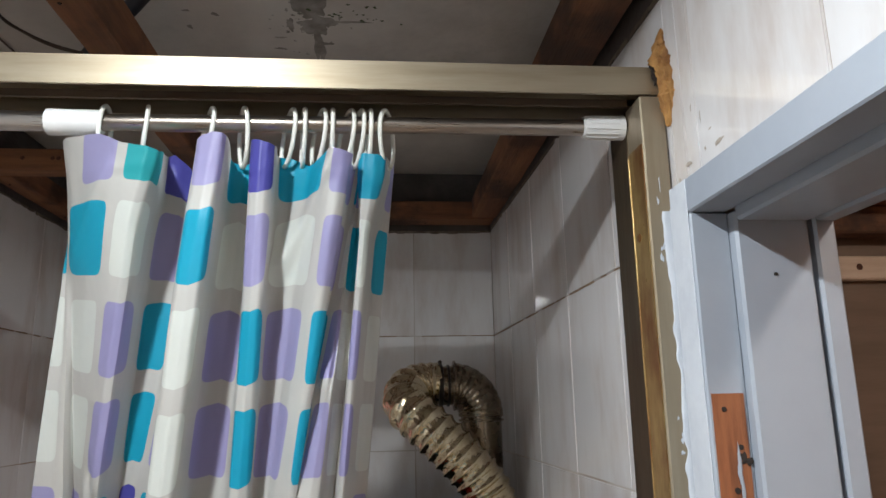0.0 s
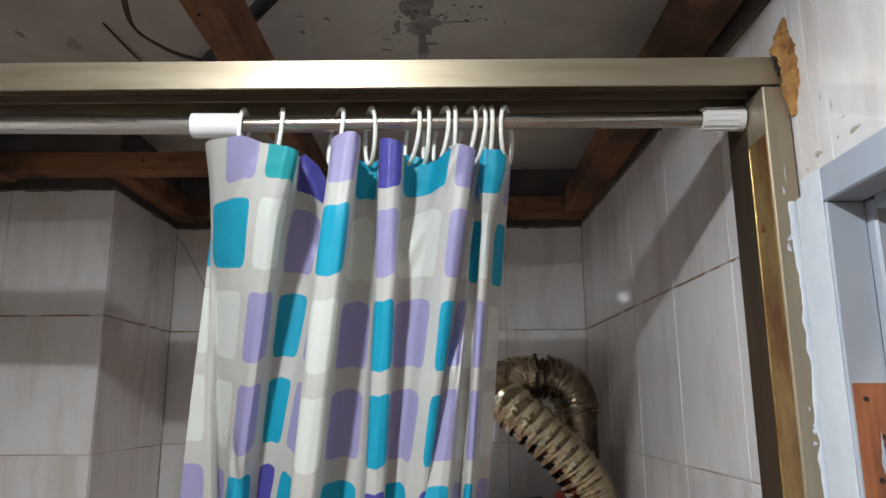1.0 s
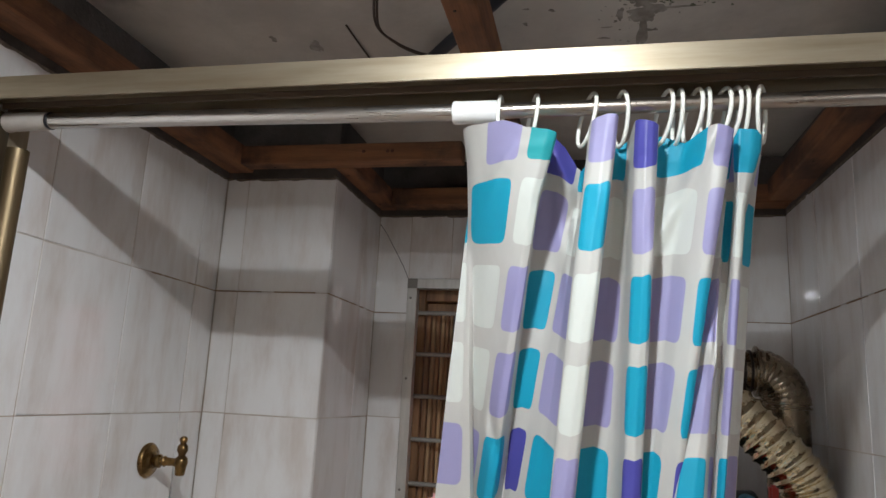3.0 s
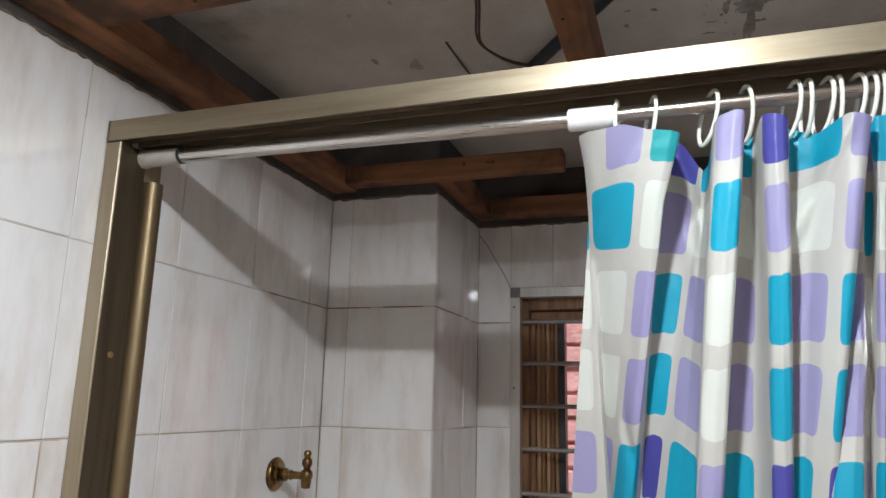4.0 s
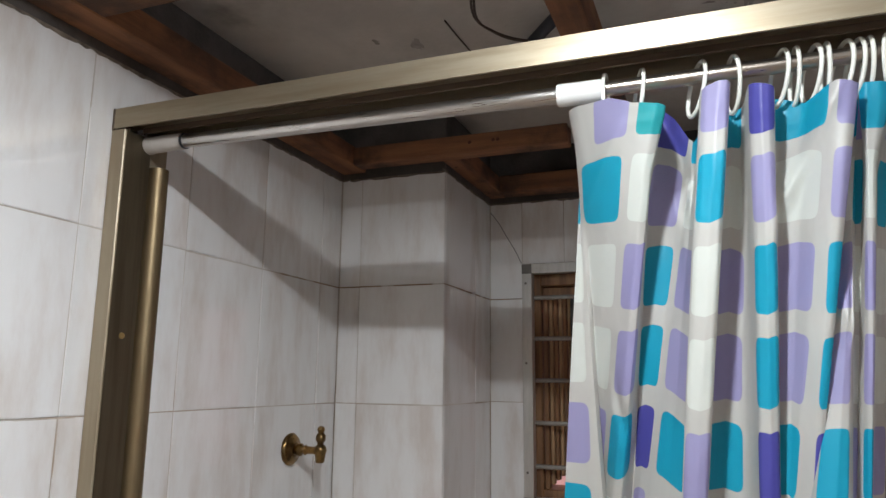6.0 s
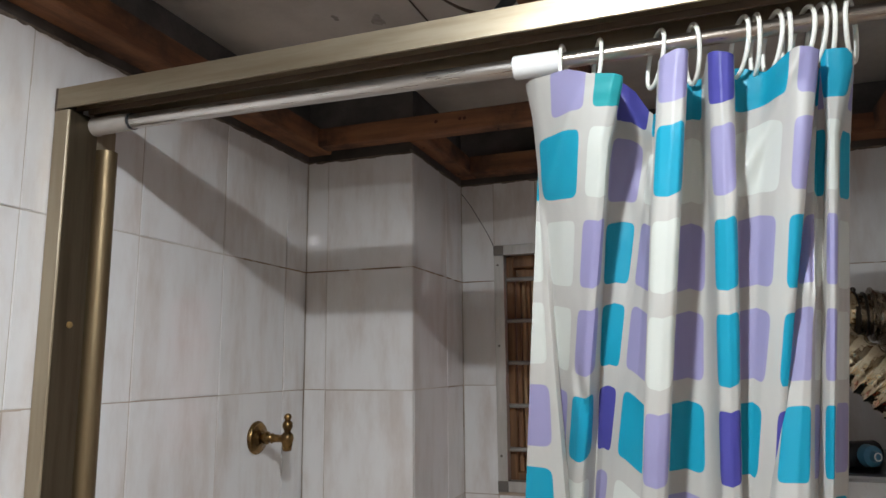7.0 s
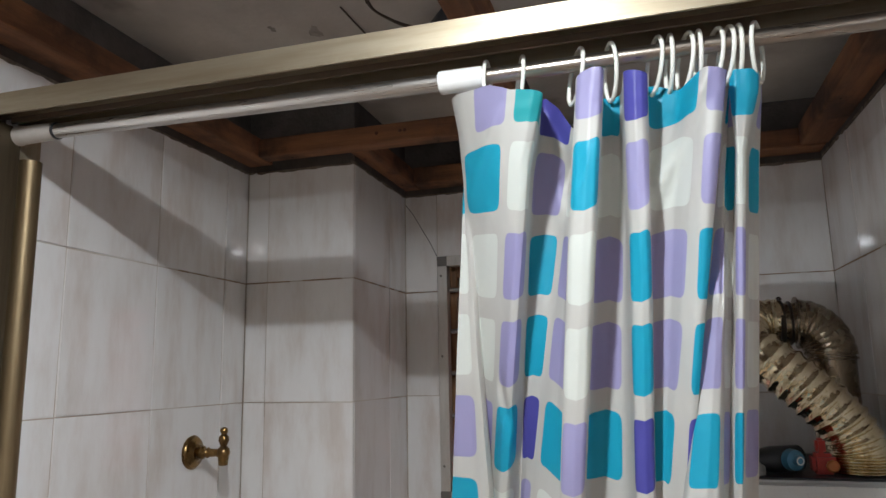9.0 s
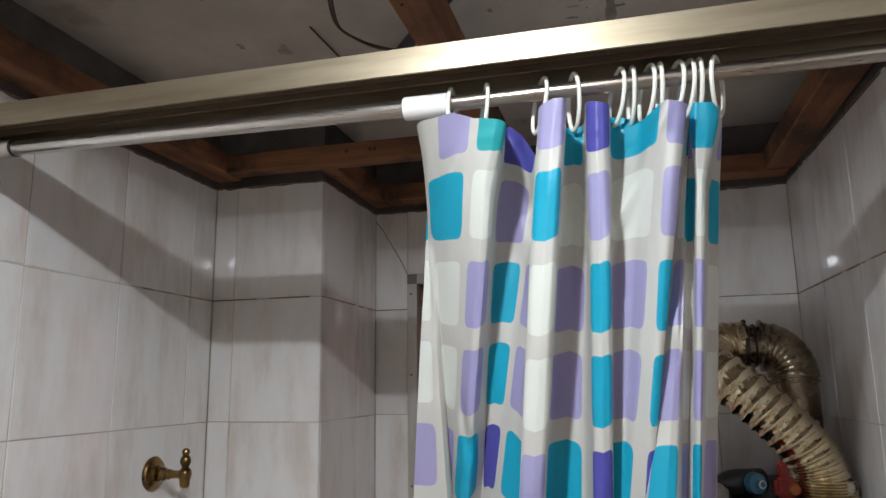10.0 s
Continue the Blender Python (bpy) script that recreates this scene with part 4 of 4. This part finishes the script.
for k in range(46):
    z = 2.146 + 0.139 * k / 45
    yc, w, b = (float(np.interp(z, (2.146, 2.165, 2.185, 2.21, 2.232, 2.245, 2.265, 2.285), q)) for q in
                ((-0.034, -0.037, -0.040, -0.043, -0.034, -0.026, -0.024, -0.034), (0.003, 0.010, 0.015, 0.013, 0.019, 0.022, 0.014, 0.003), (0.004, 0.008, 0.012, 0.014, 0.015, 0.014, 0.009, 0.003)))
    ring = []
    for q in range(17):
        a = math.pi * q / 16
        j = 1 + 0.45 * noise.noise(Vector((q * 0.45, z * 95, 2.0))) + 0.25 * noise.noise(Vector((q * 1.1, z * 260, 5.0)))
        y = yc - w * math.cos(a) * j
        ring.append(bm.verts.new((right_x(y) + 0.001 - b * math.sin(a) ** 0.7 * j, y, z + 0.004 * noise.noise(Vector((q * 0.8, z * 60, 9.0))))))
    rings.append(ring)
for r0, r1 in zip(rings, rings[1:]):
    for q in range(16):
        bm.faces.new((r0[q], r0[q + 1], r1[q + 1], r1[q]))
part("crust", bm, FOAM, foam, smooth=True)
bm = bmesh.new()
for x, z, size, k in ((1.6305, 2.214, (0.005, 0.014), 8), (1.629, 2.228, (0.007, 0.005), 9), (1.626, 2.2335, (0.004, 0.002), 10)):
    blot(bm, (x, FY - 0.0012, z), (1, 0, 0), (0, 0, 1), size, k, 0.003, 18, 0.7)
part("cavity", bm, HOLE, foam)
smear = thing("paint_smears", (0, 0, 0), "thick pale-blue paint smeared over the frame edge", "paint", kind="stuff")
bm = bmesh.new()
rows = []
for k in range(141):
    z = 2.032 - 0.75 * k / 140
    e = 0.0075 + 0.007 * noise.noise(Vector((z * 14, 3.0, 0))) + 0.0035 * noise.noise(Vector((z * 55, 7.0, 0))) + 0.004 * max(0, 1 - abs(z - 1.99) / 0.05)
    x1 = FX + 0.0325
    rows.append([bm.verts.new((x1 - e * f, FY - 0.0004 - 0.0012 * h - 0.0005 * noise.noise(Vector((f * 3, z * 80, 1))) * (f < 1), z)) for f, h in ((0, 1), (0.45, 1.2), (0.85, 0.9), (1, 0))])
for r0, r1 in zip(rows, rows[1:]):
    for q in range(3):
        bm.faces.new((r0[q], r1[q], r1[q + 1], r0[q + 1]))
for x, z, sx, sz, k in ((0.022, 2.046, 0.0012, 0.006, 1), (0.018, 2.070, 0.0008, 0.008, 2), (0.020, 1.985, 0.003, 0.004, 3), (0.023, 1.972, 0.002, 0.006, 4), (0.020, 1.775, 0.001, 0.003, 5), (0.016, 1.752, 0.003, 0.005, 6), (0.018, 1.735, 0.002, 0.003, 7)):
    blot(bm, (right_x(0) - x, FY - 0.0006, z), (1, 0, 0.3), (0, 0, 1), (sx, sz), k + 40, 0.0009, 14, 0.6)
part("smear", bm, SMEAR, smear, smooth=True)
bm = one_box((FX + 0.031, -0.1075, 1.0), (right_x(-0.06) - 0.0005, FY - 0.001, 2.036), 0.003)
part("brushed_paint", one_box((FX - 0.0014, FACE + 0.003, 1.0), (FX - 0.0001, -0.1085, 2.035), 0.0005), SMEAR, smear)
part("filler_strip", bm, SMEAR, smear, "pale filler between frame and door lining")

# ---- light well outside ----
outer = setting("wall_outside", one_box((-2.0, 2.0, -0.3), (4.0, 2.2, 4.5)), MORTAR, "pink painted brick wall across the light well", "wall")


# ---- tiles and bricks: pieces of the walls ----
def tile_mesh(cache, w, h, depth, bevel, mat, name):
    key = (round(w, 3), round(h, 3))
    if key not in cache:
        me = bpy.data.meshes.new(name)
        b = one_box((-w / 2, 0, -h / 2), (w / 2, depth, h / 2))
        front = [e for e in b.edges if all(v.co.y < depth / 2 for v in e.verts)]
        bmesh.ops.bevel(b, geom=front, offset=min(bevel, w / 4, h / 4), segments=2, affect="EDGES")
        b.to_mesh(me)
        b.free()
        me.materials.append(mat)
        cache[key] = me
    return cache[key]


TILES = {}


def lay(wall, place, cuts, s_lines, z_lines, gap=0.0024, skew=()):
    """Tiles in the cells of a grid, clipped to the cut rectangles (s0, s1, z0, z1). place(s, z) gives a tile's pose."""
    rng = random.Random(len(s_lines) * 31 + len(cuts))
    for s0, s1 in zip(s_lines, s_lines[1:]):
        for z0, z1 in zip(z_lines, z_lines[1:]):
            for a0, a1, b0, b1 in cuts:
                p0, p1, q0, q1 = max(s0, a0), min(s1, a1), max(z0, b0), min(z1, b1)
                if p1 - p0 < 0.012 or q1 - q0 < 0.012:
                    continue
                me = tile_mesh(TILES, p1 - p0 - gap, q1 - q0 - gap, 0.006, 0.0012, TILE, "tile")
                ob = new("tile", me)
                ob.parent = wall
                ob.matrix_world = place((p0 + p1) / 2, (q0 + q1) / 2) @ pose(0, rng.uniform(-0.0004, 0.0004), 0, rng.uniform(-0.2, 0.2), 0, sum(d for a, b, d in skew if a <= (p0 + p1) / 2 <= b) + rng.uniform(-0.2, 0.2))


ZL = [LINE + ROW * k for k in range(-6, 2)]
ZL[-1] = TOP + 0.008
lay(wall_left, lambda s, z: pose(0, s, z, 0, 0, 90), ((BACK, COL_Y, 0, TOP),), [0.195 + PITCH * k for k in range(-10, 5)], ZL, skew=((0.74, 0.86, 0.9),))
lay(column, lambda s, z: pose(s, COL_Y, z), ((0.001, COL_W, 0, TOP),), (0.0, 0.068, COL_W), ZL)
lay(column, lambda s, z: pose(COL_W, s, z, 0, 0, 90), ((COL_Y + 0.007, D - 0.001, 0, TOP),), (COL_Y, COL_Y + 0.274, D), ZL)
lay(wall_back, lambda s, z: pose(s, D, z), ((COL_W + 0.001, WX0, 0, TOP), (WX1, W, 0, TOP), (WX0, WX1, 0, WZ0), (WX0, WX1, WZ1, TOP)), (COL_W, 0.588, 0.848, 1.108, 1.368, W), ZL)
ang = -90 + math.degrees(math.atan(SKEW))
lay(wall_right, lambda s, z: pose(right_x(-s), -s, z, 0, 0, ang), ((-D, 0.04, 0, TOP + 0.007),), [0.074 + 0.2735 * k for k in range(-5, 2)], ZL)
lay(wall_right, lambda s, z: pose(right_x(-s), -s, z, 0, 0, ang), ((0.04, 0.107, 0, TOP + 0.007), (0.107, 0.9, DOOR_TOP + 0.004, TOP + 0.007), (0.9, -BACK, 0, TOP + 0.007)), [0.074 + 0.2735 * k for k in range(-1, 9)] + [-BACK], ZL)

BRICKS = {}
rng = random.Random(3)
for r in range(22):
    z = 0.95 + 0.0985 * r
    for k in range(9):
        x = -0.15 + 0.26 * k + (0.13 if r % 2 else 0)
        me = tile_mesh(BRICKS, 0.252, 0.086, 0.03, 0.006, BRICK, "brick")
        ob = new("brick", me)
        ob.parent = outer
        ob.matrix_world = pose(x, 1.984 + rng.uniform(-0.004, 0.004), z, rng.uniform(-0.6, 0.6), 0, rng.uniform(-0.5, 0.5))

# ---- brown stains in the joints, a cracked tile ----
RUST = material("brown_joint_stain", (0.22, 0.13, 0.07), 0.9, 0, (0.36, 0.26, 0.17), 30)
stains = thing("joint_stains", (0, 0, 0), "brown grime in the tile joints", "stain", kind="stuff")
rng = random.Random(21)
for name, place, s0, s1, z in (("joint_grime", lambda s: pose(0, s, LINE, 0, 0, 90), 0.55, COL_Y, LINE), ("joint_grime", lambda s: pose(s, COL_Y, LINE), 0.0, COL_W, LINE),
                               ("joint_grime", lambda s: pose(COL_W, s, LINE, 0, 0, 90), COL_Y, D, LINE), ("joint_grime", lambda s: pose(s, D, LINE), COL_W, WX0, LINE),
                               ("joint_grime", lambda s: pose(s, D, LINE), WX1, W, LINE), ("joint_grime", lambda s: pose(right_x(-s), -s, LINE, 0, 0, ang), -D, 0.05, LINE)):
    bm = bmesh.new()
    q = s0
    while q < s1 - 0.02:
        w = min(rng.uniform(0.02, 0.12), s1 - q)
        h = rng.uniform(0.0010, 0.0019)
        k = len(bm.verts)
        box(bm, (-w / 2, -0.0004, -h), (w / 2, 0.0015, h))
        bm.verts.ensure_lookup_table()
        bmesh.ops.transform(bm, matrix=place(q + w / 2), verts=bm.verts[k:])
        q += w + rng.choice((0.0, 0.0, 0.015, 0.04))
    part(name, bm, RUST, stains)
crack = thing("tile_crack", (0, 0, 0), "dark crack across the tile above the window", "crack", kind="stuff")
part("crack", sweep(bmesh.new(), [Vector(p) for p in ((0.338, D, 2.298), (0.365, D, 2.262), (0.398, D, 2.205), (0.426, D, 2.157), (0.444, D, 2.118))], 0.0011, 6), HOLE, crack)

# grime and paint on the tiles above the door head
grime = thing("wall_marks", (0, 0, 0), "grimy brown marks and paint on the tiles above the door head", "stain", kind="stuff")
SCUFF = material("old_filler", (0.50, 0.44, 0.37), 0.8, 0, (0.38, 0.32, 0.26), 60)
bm, bm2 = bmesh.new(), bmesh.new()
for y, z, size, k in ((-0.076, 2.079, (0.01, 0.0028), 1), (-0.153, 2.08, (0.011, 0.0028), 2), (-0.121, 2.083, (0.0022, 0.0026), 3), (-0.116, 2.125, (0.001, 0.008), 4), (-0.05, 2.067, (0.003, 0.003), 5), (-0.136, 2.102, (0.004, 0.0012), 6), (-0.095, 2.145, (0.0012, 0.005), 7)):
    blot(bm, (right_x(y) - 0.0005, y, z), (0, -1, 0), (0, 0, 1), size, k + 60, 0.0006, 18, 0.35)
part("grime", bm, SCUFF, grime)
for k in range(40):
    y = -0.115 - 0.012 * k
    blot(bm2, (right_x(y) - 0.0005, y, 2.0385), (0, -1, 0), (0, 0, 1), (0.009, 0.0022 + 0.0018 * noise.noise(Vector((y * 40, 0, 0)))), k + 90, 0.0008, 12, 0.4)
part("paint", bm2, SMEAR, grime)

# sooty grime along the ragged upper edge of the tiling
SOOT = material("sooty_grime", (0.115, 0.086, 0.066), 0.95, 0, (0.24, 0.19, 0.15), 35, grain=90, bump=0.4)
edge = thing("edge_grime", (0, 0, 0), "sooty brown grime along the top edge of the tiles", "stain", kind="stuff")
rng = random.Random(44)
for place, s0, s1, across, top in ((lambda s: (0.0006, s, 0), -1.2, COL_Y, (0, 1, 0), TOP), (lambda s: (s, COL_Y - 0.0006, 0), 0.0, COL_W, (1, 0, 0), TOP), (lambda s: (COL_W + 0.0006, s, 0), COL_Y, D, (0, 1, 0), TOP),
                                   (lambda s: (s, D - 0.0006, 0), COL_W, W, (1, 0, 0), TOP), (lambda s: (right_x(s) - 0.0006, s, 0), -0.02, D, (0, -1, 0), TOP + 0.007)):
    bm = bmesh.new()
    q = s0
    while q < s1:
        w = rng.uniform(0.012, 0.04)
        h = 0.0025 + 0.0040 * max(0.0, noise.noise(Vector((q * 9, top, s1)))) + rng.uniform(0, 0.0025)
        x, y, _ = place(q)
        blot(bm, (x, y, top - h * 0.5), across, (0, 0, 1), (w * 0.75, h), int(q * 1000) % 997, 0.0006, 14, 0.18)
        q += w
    part("grime", bm, SOOT, edge)
